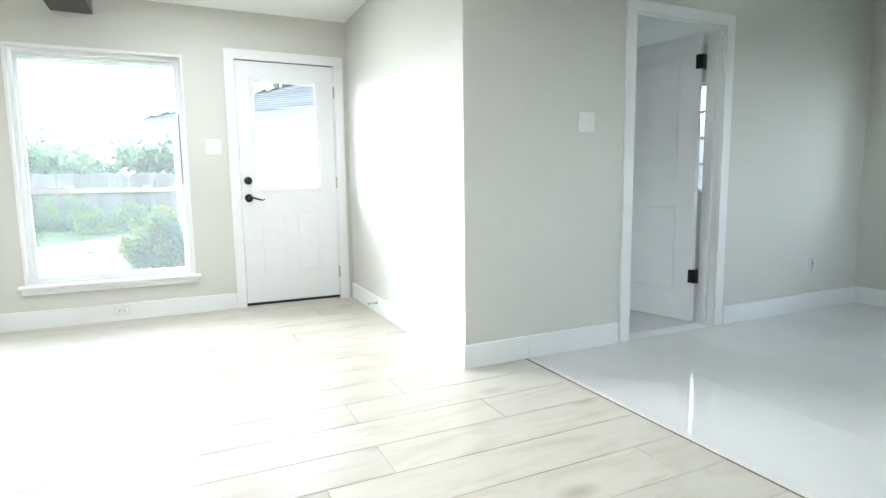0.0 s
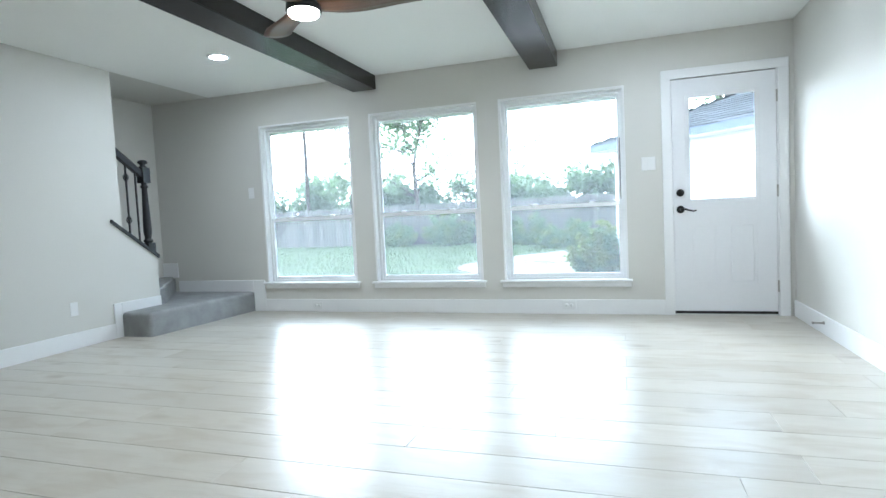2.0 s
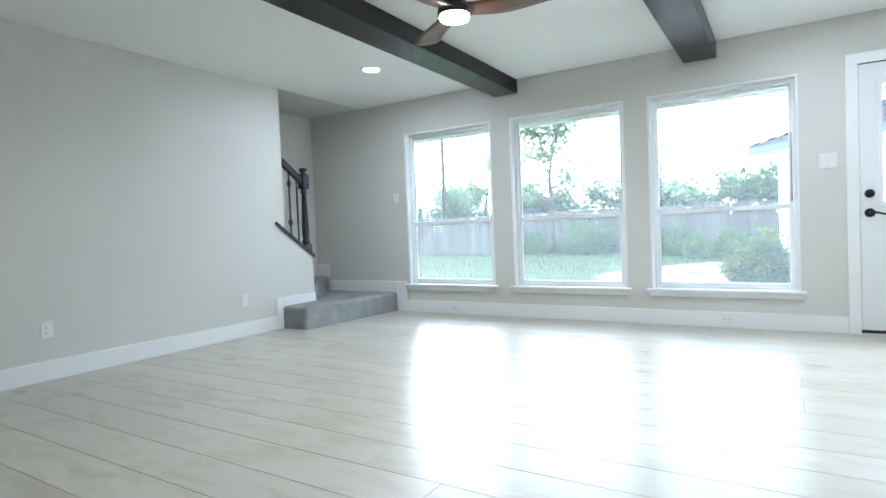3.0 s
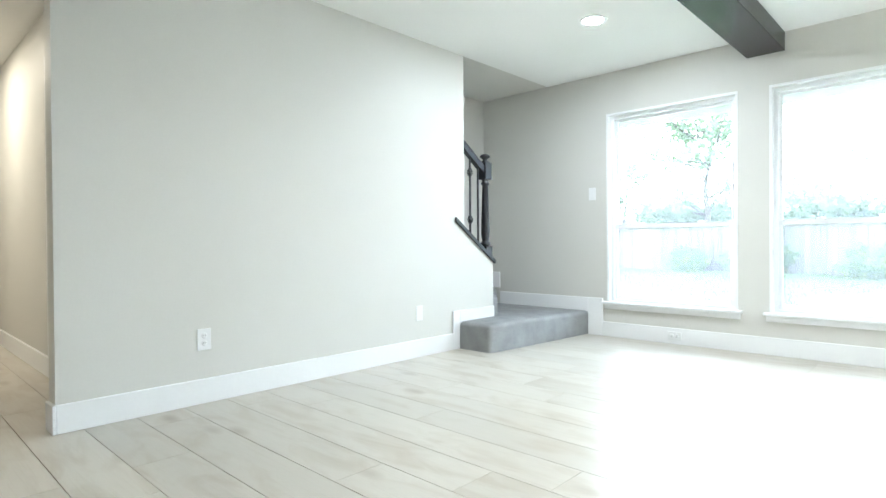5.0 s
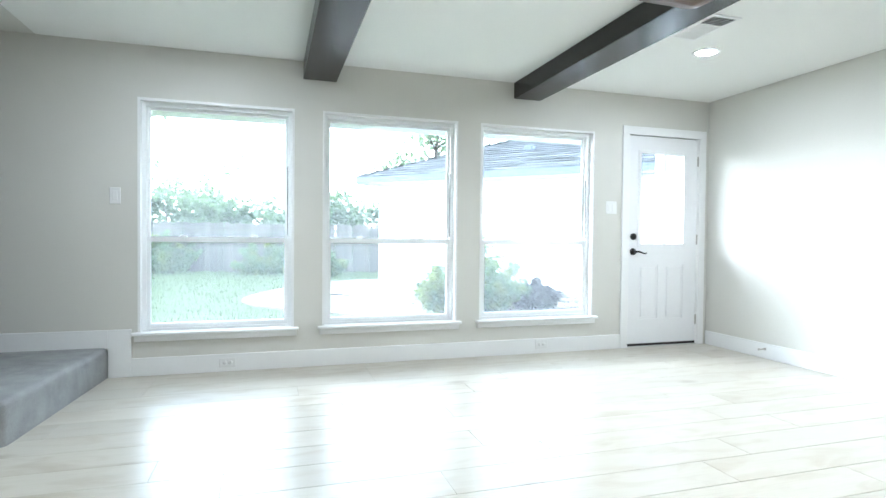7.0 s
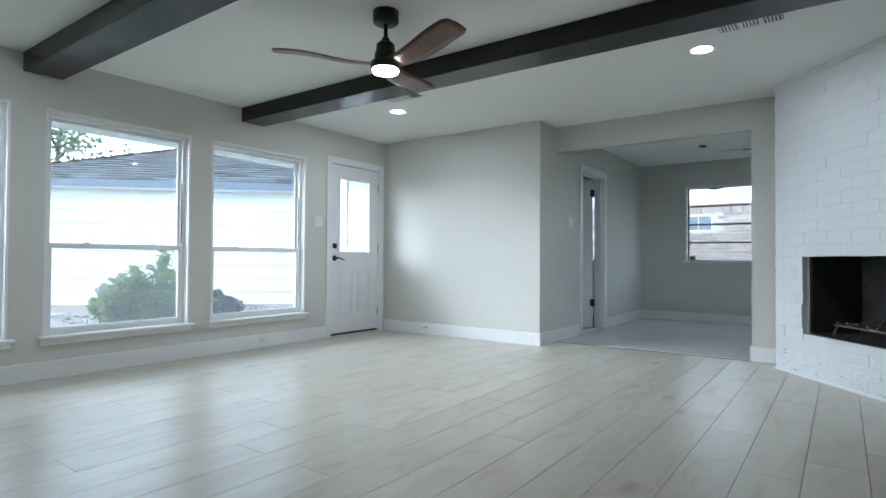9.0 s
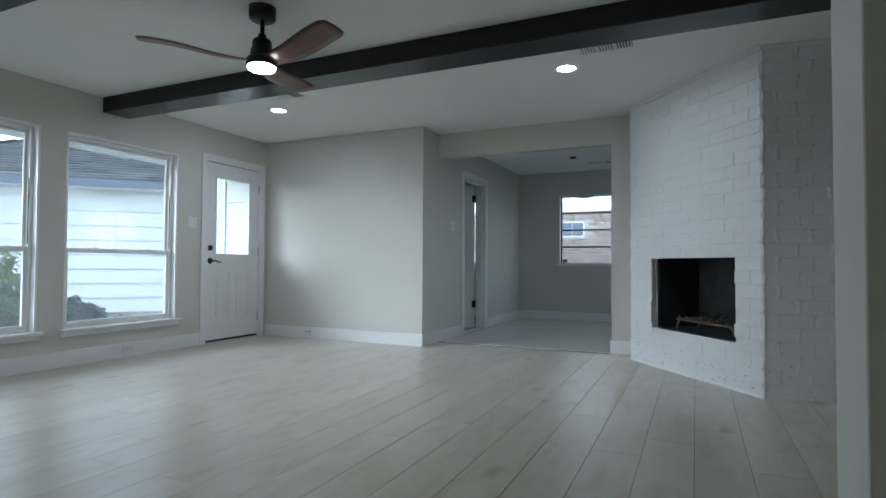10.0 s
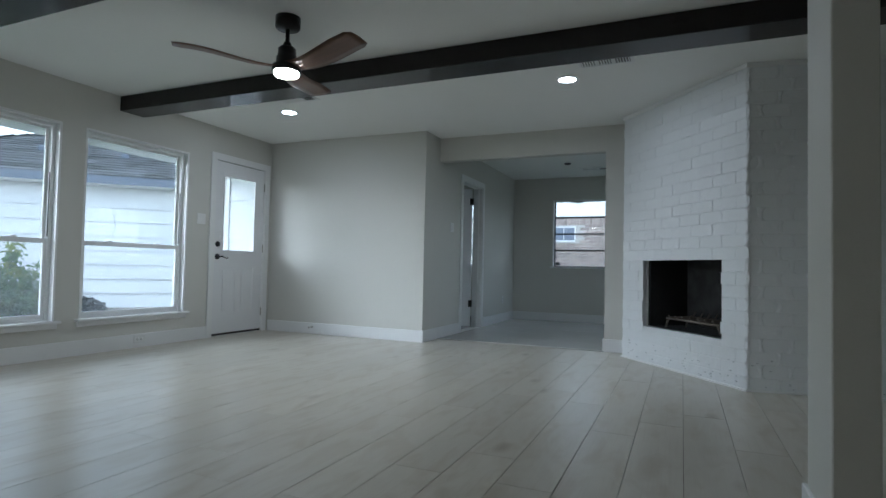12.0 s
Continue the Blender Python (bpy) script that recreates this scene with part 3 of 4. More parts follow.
# ---- inner door, standing open ----
def panel_door(name, label, width, height, at, hinge_z=(0.33, 1.83), lever=False):
    """Leaf along +x from its hinge edge, 35 mm thick, two sunken panels on both faces."""
    d = thing(name, label, "door", kind="structure", at=at)
    w, h, th = width, height, 0.035
    s = 0.115
    rows = ((0.2, 0.86), (1.0, h - 0.13))
    bm = bmesh.new()
    box(bm, 0, s, 0, th, 0, h)
    box(bm, w - s, w, 0, th, 0, h)
    zs = [0.0, rows[0][0], rows[0][1], rows[1][0], rows[1][1], h]
    for k in (0, 2, 4):
        box(bm, s, w - s, 0, th, zs[k], zs[k + 1])
    leaf = part("door_leaf", bm, DOOR, d)
    for z0, z1 in rows:
        bm = bmesh.new()
        box(bm, s, w - s, 0.009, th - 0.009, z0, z1)
        for y0, y1 in ((0.003, 0.009), (th - 0.009, th - 0.003)):
            box(bm, s + 0.035, w - s - 0.035, y0, y1, z0 + 0.035, z1 - 0.035, 0.0025)
        part("panel", bm, DOOR, leaf)
    for z in hinge_z:
        bm = boxed(-0.022, 0.03, -0.012, 0.039, z - 0.048, z + 0.048, 0.002)
        lathe(bm, [(0, -0.054), (0.007, -0.052), (0.007, 0.052), (0, 0.054)], 10, pose(-0.008, -0.014, z))
        part("hinge", bm, BLACK, d, "black butt hinge")
    if lever:
        for sgn, y in ((-1, 0), (1, th)):
            bm = lathe(bmesh.new(), [(0, 0.03), (0.012, 0.03), (0.014, 0.012), (0.027, 0.01), (0.028, 0), (0, 0)], 20, pose(w - 0.06, y, 0.93, 90 if sgn < 0 else -90, 0, 0))
            tube(bm, [(w - 0.06, y + sgn * 0.03, 0.93), (w - 0.06, y + sgn * 0.05, 0.93), (w - 0.1, y + sgn * 0.053, 0.93), (w - 0.17, y + sgn * 0.05, 0.93)], [0.009, 0.009, 0.009, 0.008])
            part("lever_handle", bm, BLACK, d)
    return d


def casing(i, x0, x1, top, y, out, depth=0.12):
    """White casing on both faces of a wall along x, and the lining of the doorway."""
    c = thing("trim_doorway_%d" % i, "flat white painted door casing", "door casing", kind="structure")
    for yy, s in ((y, -1), (y + depth, 1)):
        bm = bmesh.new()
        ya, yb = (yy - 0.016, yy) if s < 0 else (yy, yy + 0.016)
        box(bm, x0 - out, x0 - 0.006 + 0.012, ya, yb, 0, top, 0.002)
        box(bm, x1 - 0.006, x1 + out, ya, yb, 0, top, 0.002)
        box(bm, x0 - out, x1 + out, ya, yb, top, top + out, 0.002)
        part("casing", bm, TRIM, c)
    bm = bmesh.new()
    box(bm, x0, x0 + 0.014, y, y + depth, 0, top - 0.014)
    box(bm, x1 - 0.014, x1, y, y + depth, 0, top - 0.014)
    box(bm, x0, x1, y, y + depth, top - 0.014, top)
    box(bm, x0 + 0.014, x0 + 0.026, y + 0.045, y + 0.08, 0, top - 0.014)
    box(bm, x1 - 0.026, x1 - 0.014, y + 0.045, y + 0.08, 0, top - 0.014)
    part("jamb", bm, TRIM, c)


casing(1, DX0, DX1, 2.045, EY, 0.07)
panel_door("door_2", "white two-panel inner door standing open on black hinges", 0.765, 2.015, pose(1.962, EY + 0.146, 0.01, 0, 0, 102), lever=False)
casing(2, HD0, HD1, 2.05, HY, 0.07)
panel_door("door_3", "white closed hallway door with a black lever", 0.8, 2.02, pose(HD1 - 0.014, HY + 0.05, 0.012, 0, 0, 180), lever=True)

# ---- stair ----
def stair():
    s = thing("staircase", "grey carpeted winder stair with a low first landing", "stairs", kind="structure")
    bm = bmesh.new()
    prism(bm, [(-6.58, -0.899), (LX + 0.001, -0.899), (LX + 0.001, -1.36), (-5.42, -1.36), (-5.315, -0.002), (-6.58, -0.002)], "z", 0, 0.222)
    bmesh.ops.recalc_face_normals(bm, faces=bm.faces[:])
    edge = [e for e in bm.edges if (all(v.co.z > 0.19 for v in e.verts) or all(v.co.y < -1.3 for v in e.verts)) and not all(v.co.y > -0.01 for v in e.verts) and not all(v.co.x < -5.7 for v in e.verts) and not all(v.co.z < 0.01 for v in e.verts)]
    bmesh.ops.bevel(bm, geom=edge, offset=0.035, segments=4, affect="EDGES", profile=0.5)
    part("landing_step", bm, CARPET, s)
    bm = bmesh.new()
    prism(bm, [(-6.58, 0.0), (-6.42, 0.0), (-5.76, -0.83), (-5.76, -0.9), (-5.88, -0.9), (-5.88, -1.1), (-6.58, -1.1)], "z", 0.2, 0.4)
    bmesh.ops.bevel(bm, geom=[e for e in bm.edges if all(v.co.z > 0.39 for v in e.verts)], offset=0.025, segments=3, affect="EDGES")
    part("winder_step", bm, CARPET, s)
    for k in range(11):
        y1 = -0.98 - 0.25 * k
        bm = boxed(-6.58, LX - 0.121, y1 - 0.27, y1, 0.2 + 0.19 * k, 0.59 + 0.19 * k)
        bmesh.ops.bevel(bm, geom=[e for e in bm.edges if all(v.co.z > 0.58 + 0.19 * k and v.co.y > y1 - 0.01 for v in e.verts)], offset=0.025, segments=3, affect="EDGES")
        part("step", bm, CARPET, s)


stair()


def railing():
    r = thing("stair_railing", "black stair railing with turned newel and iron balusters", "railing")
    X = LX - 0.046
    k = 0.70
    def capz(y):
        return 1.04 - (y + 1.36) * k
    bm = bmesh.new()
    prism(bm, [(-1.28, capz(-1.28) - 0.018), (-0.885, capz(-0.885) - 0.018), (-0.885, capz(-0.885) + 0.014), (-1.28, capz(-1.28) + 0.014)], "x", LX - 0.14, LX + 0.022)
    prism(bm, [(-1.4, capz(-1.4) - 0.018), (-1.28, capz(-1.28) - 0.018), (-1.28, capz(-1.28) + 0.014), (-1.4, capz(-1.4) + 0.014)], "x", LX + 0.001, LX + 0.022)
    part("knee_wall_cap", bm, RAILWOOD, r)
    ny = -0.945
    z0 = capz(ny) - 0.03
    def ring(*rows):
        return [(a, z0 + b) for a, b in rows]
    bm = bmesh.new()
    box(bm, X - 0.045, X + 0.045, ny - 0.045, ny + 0.045, z0, z0 + 0.125, 0.003)
    lathe(bm, ring((0.03, 0.125), (0.044, 0.137), (0.044, 0.153), (0.03, 0.163), (0.031, 0.18), (0.039, 0.235), (0.037, 0.33), (0.03, 0.52), (0.025, 0.66), (0.036, 0.668), (0.036, 0.684), (0.025, 0.694), (0.03, 0.715)), 20, pose(X, ny, 0))
    box(bm, X - 0.044, X + 0.044, ny - 0.044, ny + 0.044, z0 + 0.712, z0 + 0.862, 0.004)
    lathe(bm, ring((0.04, 0.862), (0.04, 0.87), (0.021, 0.882), (0.023, 0.893), (0.045, 0.907), (0.047, 0.917), (0.034, 0.934), (0, 0.941)), 20, pose(X, ny, 0))
    part("newel_post", bm, RAILWOOD, r, "turned black newel post with mushroom cap")
    hz = z0 + 0.808
    bm = bmesh.new()
    prof = [(-0.024, -0.042), (-0.03, 0.012), (-0.018, 0.036), (0.018, 0.036), (0.03, 0.012), (0.024, -0.042)]
    ends = [(ny - 0.04, hz), (-1.279, hz + (ny - 0.04 + 1.279) * k)]
    rings = [[bm.verts.new((X + u, y, z + v)) for u, v in prof] for y, z in ends]
    for i in range(6):
        bm.faces.new((rings[0][i], rings[0][(i + 1) % 6], rings[1][(i + 1) % 6], rings[1][i]))
    bm.faces.new(rings[0])
    bm.faces.new(rings[1][::-1])
    part("handrail", bm, RAILWOOD, r)
    for j, y in enumerate((-1.045, -1.15)):
        bm = bmesh.new()
        za, zb = capz(y) + 0.01, hz + (ny - 0.04 - y) * k - 0.025
        box(bm, X - 0.0065, X + 0.0065, y - 0.0065, y + 0.0065, za, zb)
        bal = part("baluster", bm, IRON, r, "slim black iron baluster")
        if j == 1:
            for zc in (za + 0.17, zb - 0.14):
                bm = bmesh.new()
                for q in range(6):
                    a = q * math.pi / 3
                    tube(bm, [(X + 0.022 * math.sin(math.pi * u) * math.cos(a + 1.5 * u), y + 0.022 * math.sin(math.pi * u) * math.sin(a + 1.5 * u), zc - 0.045 + 0.09 * u) for u in (0, 0.17, 0.34, 0.5, 0.66, 0.83, 1)], 0.0035, 6)
                part("iron_basket", bm, IRON, bal)


railing()

# ---- fireplace ----
FA = Vector((0.175, -4.400, 0))
FB = Vector((-1.068, -5.387, 0))
FD = (FB - FA).normalized()
FN = Vector((FD.y, -FD.x, 0))
if FN.dot(Vector((-1, 1, 0))) < 0:
    FN = -FN
FL = (FB - FA).length
front = Matrix(((FD.x, FN.x, 0, FA.x), (FD.y, FN.y, 0, FA.y), (0, 0, 1, 0), (0, 0, 0, 1)))   # u along the front, v out of it
SD = Vector((0.18, -0.98, 0)).normalized()
SN = Vector((-0.98, -0.18, 0)).normalized()
side = Matrix(((SD.x, SN.x, 0, FB.x), (SD.y, SN.y, 0, FB.y), (0, 0, 1, 0), (0, 0, 0, 1)))
SL = 0.93
U0, U1, Z0, Z1 = 0.335, 1.33, 0.345, 0.98
fireplace = thing("fireplace", "white painted brick corner fireplace with a black firebox", "fireplace")
DEP = 0.5
for b in ((0, U0 - 0.014, 0, H), (U1 + 0.014, FL, 0, H), (U0 - 0.014, U1 + 0.014, 0, Z0), (U0 - 0.014, U1 + 0.014, Z1, H)):
    part("chimney_front", boxed(b[0], b[1], -0.085 if b[0] else -0.05, -0.0035, b[2], b[3], m=front), MORTAR, fireplace)
part("chimney_side", boxed(0.0, SL, -0.1, -0.0025, 0, H, m=side), MORTAR, fireplace)
for nm, a in (("firebox_side", (U0 - 0.03, U0, -DEP, -0.085, Z0 - 0.03, Z1)), ("firebox_side", (U1, U1 + 0.03, -DEP, -0.085, Z0 - 0.03, Z1)),
              ("firebox_back", (U0 - 0.03, U1 + 0.03, -DEP - 0.03, -DEP, Z0 - 0.03, Z1 + 0.2)), ("firebox_floor", (U0 - 0.03, U1 + 0.03, -DEP, -0.085, Z0 - 0.06, Z0 - 0.03)),
              ("hearth_slab", (U0, U1, -DEP, -0.02, Z0 - 0.03, Z0)), ("firebox_roof", (U0 - 0.03, U1 + 0.03, -DEP, -0.085, Z1 + 0.17, Z1 + 0.2))):
    part(nm, boxed(*a, m=front), ASH if nm == "firebox_back" else SOOT, fireplace, "soot-black firebox lining")
part("lintel", boxed(U0 - 0.02, U1 + 0.02, -0.08, 0.001, Z1, Z1 + 0.006, m=front), MORTAR, fireplace)
bm = bmesh.new()
box(bm, -0.01, FL + 0.012, 0.0, 0.014, 0, 0.014, m=front)
box(bm, 0.0, SL, 0.0, 0.014, 0, 0.014, m=side)
part("shoe_moulding", bm, TRIM, fireplace)
bm = bmesh.new()
box(bm, -0.005, FL + 0.012, 0.0, 0.012, H - 0.035, H - 0.001, m=front)
box(bm, 0.0, SL, 0.0, 0.012, H - 0.035, H - 0.001, m=side)
part("ceiling_moulding", bm, TRIM, fireplace)
def fire_grate():
    g = thing("fire_grate", "rusted iron fire grate on the firebox floor", "fire grate")
    def at(u, v, z):
        return front @ Vector((u, v, Z0 + z))
    for v, z in ((-0.14, 0.088), (-0.36, 0.098)):
        part("cross_bar", tube(bmesh.new(), [at(0.5, v, z), at(1.17, v, z - 0.004)], 0.009, 8), GRATE, g)
        for u, s in ((0.54, -0.05), (1.13, 0.05)):
            part("leg", tube(bmesh.new(), [at(u, v, z), at(u + s * 0.35, v, z - 0.02), at(u + s, v, 0.004)], 0.009, 8), GRATE, g)
    for k in range(7):
        u = 0.56 + k * 0.092
        part("bar", tube(bmesh.new(), [at(u, -0.115, 0.118), at(u, -0.128, 0.104), at(u, -0.16, 0.1), at(u + 0.006, -0.38, 0.108), at(u + 0.006, -0.405, 0.145)], [0.0095, 0.008, 0.0075, 0.0075, 0.007], 6), GRATE, g)


fire_grate()

# ---- ceiling fan ----
def ceiling_fan(x, y):
    f = thing("ceiling_fan", "black ceiling fan with three walnut blades and a lit lamp", "ceiling fan", at=pose(x, y, H))
    part("canopy", lathe(bmesh.new(), [(0, 0), (0.078, 0), (0.078, -0.065), (0.07, -0.075), (0, -0.078)], 32), BLACK, f)
    part("downrod", lathe(bmesh.new(), [(0, -0.07), (0.013, -0.07), (0.013, -0.16), (0.022, -0.162), (0.034, -0.2), (0, -0.2)], 20), BLACK, f)
    part("motor_housing", lathe(bmesh.new(), [(0, -0.19), (0.045, -0.192), (0.056, -0.205), (0.058, -0.255), (0.066, -0.258), (0.068, -0.305), (0.088, -0.312), (0.092, -0.354), (0.0, -0.354)], 32), BLACK, f)
    part("lamp_lens", lathe(bmesh.new(), [(0.08, -0.354), (0.08, -0.368), (0.074, -0.376), (0, -0.38)], 32), FANLENS, f, "glowing round lamp")
    n = 14
    bm = bmesh.new()
    rows = []
    R0, R1 = 0.04, FAN_R
    for i in range(n + 1):
        u = i / n
        r = R0 + (R1 - R0) * u
        half = (0.052 + 0.038 * math.sin(math.pi * min(1, u * 1.15) * 0.62)) * (1 if u < 0.93 else 1 - 0.25 * ((u - 0.93) / 0.07) ** 2)
        if u < 0.12:
            half = 0.062
        tilt = -radians(12 - 3 * u)
        zc = -0.32 + 0.034 * u * u - 0.009 * math.sin(2 * math.pi * u)
        sweep = 0.02 * math.sin(math.pi * u)
        row = []
        for w, th in ((-1, 0), (-0.5, 0.004), (0, 0.006), (0.5, 0.004), (1, 0)):
            row.append((r, sweep + half * w * math.cos(tilt), zc + half * w * math.sin(tilt) + th))
        for w, th in ((0.5, -0.005), (0, -0.007), (-0.5, -0.005)):
            row.append((r, sweep + half * w * math.cos(tilt), zc + half * w * math.sin(tilt) + th))
        rows.append([bm.verts.new(c) for c in row])
    for a, b in zip(rows, rows[1:]):
        for i in range(8):
            bm.faces.new((a[i], a[(i + 1) % 8], b[(i + 1) % 8], b[i])).smooth = True
    bm.faces.new(rows[0][::-1])
    bm.faces.new(rows[-1])
    me = mesh_of(bm, "blade")
    me.materials.append(WALNUT)
    for k in range(3):
        b = part("blade", me, None, f, "curved walnut blade" if k == 0 else "")
        b.matrix_basis = pose(0, 0, 0, 0, 0, FAN_A + 120 * k)


FAN_R, FAN_A = 0.66, 16
ceiling_fan(-2.9, -2.625)


# ---- recessed lights and vents ----
def downlight(x, y, z=H, lens=LENS):
    d = thing("recessed_light", "lit round recessed ceiling light with white trim", "ceiling light", "recessed lights", at=pose(x, y, z))
    part("trim_ring", lathe(bmesh.new(), [(0.07, 0.0), (0.098, 0.0), (0.096, -0.006), (0.074, -0.008), (0.07, -0.004)], 32), TRIM, d)
    part("lens", lathe(bmesh.new(), [(0, -0.003), (0.0725, -0.003), (0.0725, -0.0015), (0, -0.0015)], 32), lens, d, "glowing lens")


for x, y in ((-4.61, -1.2), (-1.13, -1.2), (-1.16, -4.07)):
    downlight(x, y)
# fitting for the added hallway lamp, never in view
downlight(-8.2, -4.6, lens=glow("hall_fill_lens", (1.0, 0.8, 0.58), LAMP))


def vent(x, y, w=0.22, l=0.41):
    v = thing("ceiling_vent", "white slotted ceiling air vent", "air vent", "ceiling vents", at=pose(x, y, H))
    bm = bmesh.new()
    f = 0.025
    box(bm, -w / 2, w / 2, -l / 2, -l / 2 + f, -0.008, 0, 0.002)
    box(bm, -w / 2, w / 2, l / 2 - f, l / 2, -0.008, 0, 0.002)
    box(bm, -w / 2, -w / 2 + f, -l / 2 + f, l / 2 - f, -0.008, 0, 0.002)
    box(bm, w / 2 - f, w / 2, -l / 2 + f, l / 2 - f, -0.008, 0, 0.002)
    for y in (-l / 6 + 0.008, l / 6 - 0.008):
        box(bm, -w / 2 + f, w / 2 - f, y - 0.006, y + 0.006, -0.007, 0)
    part("frame", bm, TRIM, v)
    part("backing", boxed(-w / 2 + f, w / 2 - f, -l / 2 + f, l / 2 - f, -0.0015, -0.0005), VENTBACK, v)
    me = None
    n = 18
    for i in range(n):
        y = -l / 2 + f + (l - 2 * f) * (i + 0.5) / n
        if me is None:
            me = mesh_of(boxed(-w / 2 + f, w / 2 - f, -0.006, 0.006, -0.0007, 0.0007), "slat")
            me.materials.append(TRIM)
        s = part("slat", me, None, v)
        s.matrix_basis = pose(0, y, -0.0056, 40 if y < -l / 6 else -40)


vent(-1.5, -1.575)
vent(-1.49, -4.41)
v = bpy.data.objects["ceiling_vent"]
copy_thing(v, pose(2.97, -3.71, H))
sensor = thing("smoke_detector", "small dark-faced round detector on the white ceiling", "detector", at=pose(2.4, -3.404, H))
part("base", lathe(bmesh.new(), [(0, 0), (0.06, 0), (0.06, -0.008), (0, -0.008)], 24), PLATE, sensor)
part("face", lathe(bmesh.new(), [(0, -0.008), (0.048, -0.008), (0.042, -0.022), (0, -0.026)], 24), SLOT, sensor)


# ---- switches, outlets, door stop ----
def wall_plate(name, label, category, at, w, h, kind):
    """A plate in the x-z plane, facing -y."""
    p = thing(name, label, category, at=at)
    part("plate", boxed(-w / 2, w / 2, -0.006, 0, -h / 2, h / 2, 0.0025), PLATE, p)
    if kind == "switch":
        n = 2 if w > 0.1 else 1
        for i in range(n):
            x = (i - (n - 1) / 2) * 0.046
            part("rocker", boxed(x - 0.016, x + 0.016, -0.01, -0.006, -0.033, 0.033, 0.002), PLATE, p)
    elif kind == "outlet":
        for s in (-1, 1):
            c = 0.02 * s
            horizontal = w > h
            bm = lathe(bmesh.new(), [(0, 0.0085), (0.015, 0.0085), (0.0165, 0.006), (0, 0.006)], 20, pose(c if horizontal else 0, 0, 0 if horizontal else c, 90, 0, 0))
            sock = part("socket", bm, PLATE, p)
            bm = bmesh.new()
            for q in (-0.006, 0.006):
                if horizontal:
                    box(bm, c - 0.004, c + 0.004, -0.0092, -0.0084, q - 0.001, q + 0.001)
                else:
                    box(bm, q - 0.001, q + 0.001, -0.0092, -0.0084, c - 0.002, c + 0.006)
            part("slots", bm, SLOT, sock)
    return p


wall_plate("light_switch", "white double light switch beside the outer door", "light switch", pose(-1.105, -0.001, 1.345), 0.118, 0.118, "switch")
wall_plate("light_switch", "white single light switch beside the window", "light switch", pose(-5.265, -0.001, 1.325), 0.073, 0.118, "switch")
wall_plate("light_switch", "white double light switch near the inner door", "light switch", pose(0.835, EY - 0.001, 1.375), 0.118, 0.118, "switch")
wall_plate("outlet", "white outlet on the tiled room wall", "outlet", pose(3.07, EY - 0.001, 0.35), 0.07, 0.114, "outlet")
wall_plate("outlet", "white double outlet on the greige wall", "outlet", pose(LX + 0.001, -3.465, 0.35, 0, 0, 90), 0.075, 0.118, "outlet")
wall_plate("blank_plate", "white cable plate on the greige wall", "wall plate", pose(LX + 0.001, -1.815, 0.335, 0, 0, 90), 0.07, 0.114, "blank")
wall_plate("outlet", "white outlet set sideways in the baseboard", "outlet", pose(-1.83, -t - 0.001, 0.085), 0.125, 0.078, "outlet")
wall_plate("outlet", "white outlet set sideways in the baseboard", "outlet", pose(-4.5, -t - 0.001, 0.07), 0.118, 0.07, "outlet")
bm = lathe(bmesh.new(), [(0, 0), (0.012, 0), (0.012, 0.006), (0.006, 0.01), (0.005, 0.06), (0.009, 0.062), (0.009, 0.075), (0, 0.077)], 16, pose(0.004, -0.73, 0.085, 0, -90, 0))
tagged(part("door_stop", bm, NICKEL), "small metal door stop on the baseboard", "door stop")

# ---- outdoors ----
GZ = -0.15
bm = bmesh.new()
box(bm, -400, 400, T, 800, GZ - 0.5, GZ)
box(bm, 3.83, 400, -400, T, GZ - 0.5, GZ)
box(bm, -400, 3.83, -400, BY - 0.16, GZ - 0.5, GZ)
structure("ground", bm, GRASS, "uneven green lawn of the back yard", "ground")
rnd = random.Random(4)


def blob(cx, cy, rx, ry, n=40, seed=1, wob=0.2):
    r = random.Random(seed)
    ph = [r.uniform(0, 6.28) for _ in range(4)]
    return [(cx + rx * math.cos(a) * (1 + wob * sum(math.sin((k + 2) * a + ph[k]) / (k + 1) for k in range(4))),
             cy + ry * math.sin(a) * (1 + wob * sum(math.cos((k + 2) * a + ph[k]) / (k + 1) for k in range(4)))) for a in [2 * math.pi * i / n for i in range(n)]]


bm = bmesh.new()
prism(bm, blob(-0.9, 6.5, 3.2, 4.3, seed=3, wob=0.12), "z", GZ, GZ + 0.025)
structure("ground_dirt", bm, DIRT, "bare dry dirt bed beside the outbuilding", "ground")
for i in range(14):
    x, y = rnd.uniform(-3.4, -1.4), rnd.uniform(6.2, 9.2)
    bm = bmesh.new()
    prism(bm, blob(0, 0, rnd.uniform(0.22, 0.42), rnd.uniform(0.16, 0.3), 9, i, 0.1), "z", 0, 0.035)
    o = tagged(part("flagstone", bm, STONE), "pale flat flagstone lying on dirt", "stone", "garden flagstones")
    o.location = (x, y, GZ + 0.02)

# soffit and wing of the house itself
structure("ceiling_soffit", boxed(-7.5, 0.29, T, 1.2, 2.15, 2.25), TRIM, "white painted eave soffit outside the windows", "soffit")
wing = thing("wall_wing", "white lap-sided wing wall beside the outer door", "wall", kind="structure")
part("sheathing", boxed(0.3, 0.44, T, 0.99, -0.2, 2.6), SIDING, wing)
for k in range(10):
    z = -0.15 + 0.27 * k
    bm = bmesh.new()
    prism(bm, [(0.272, z), (0.3, z), (0.3, z + 0.275), (0.292, z + 0.275)], "y", T, 0.95)
    part("siding_board", bm, SIDING, wing)
part("corner_board", boxed(0.262, 0.3, 0.95, 1.0, -0.15, 2.4), SIDING, wing)

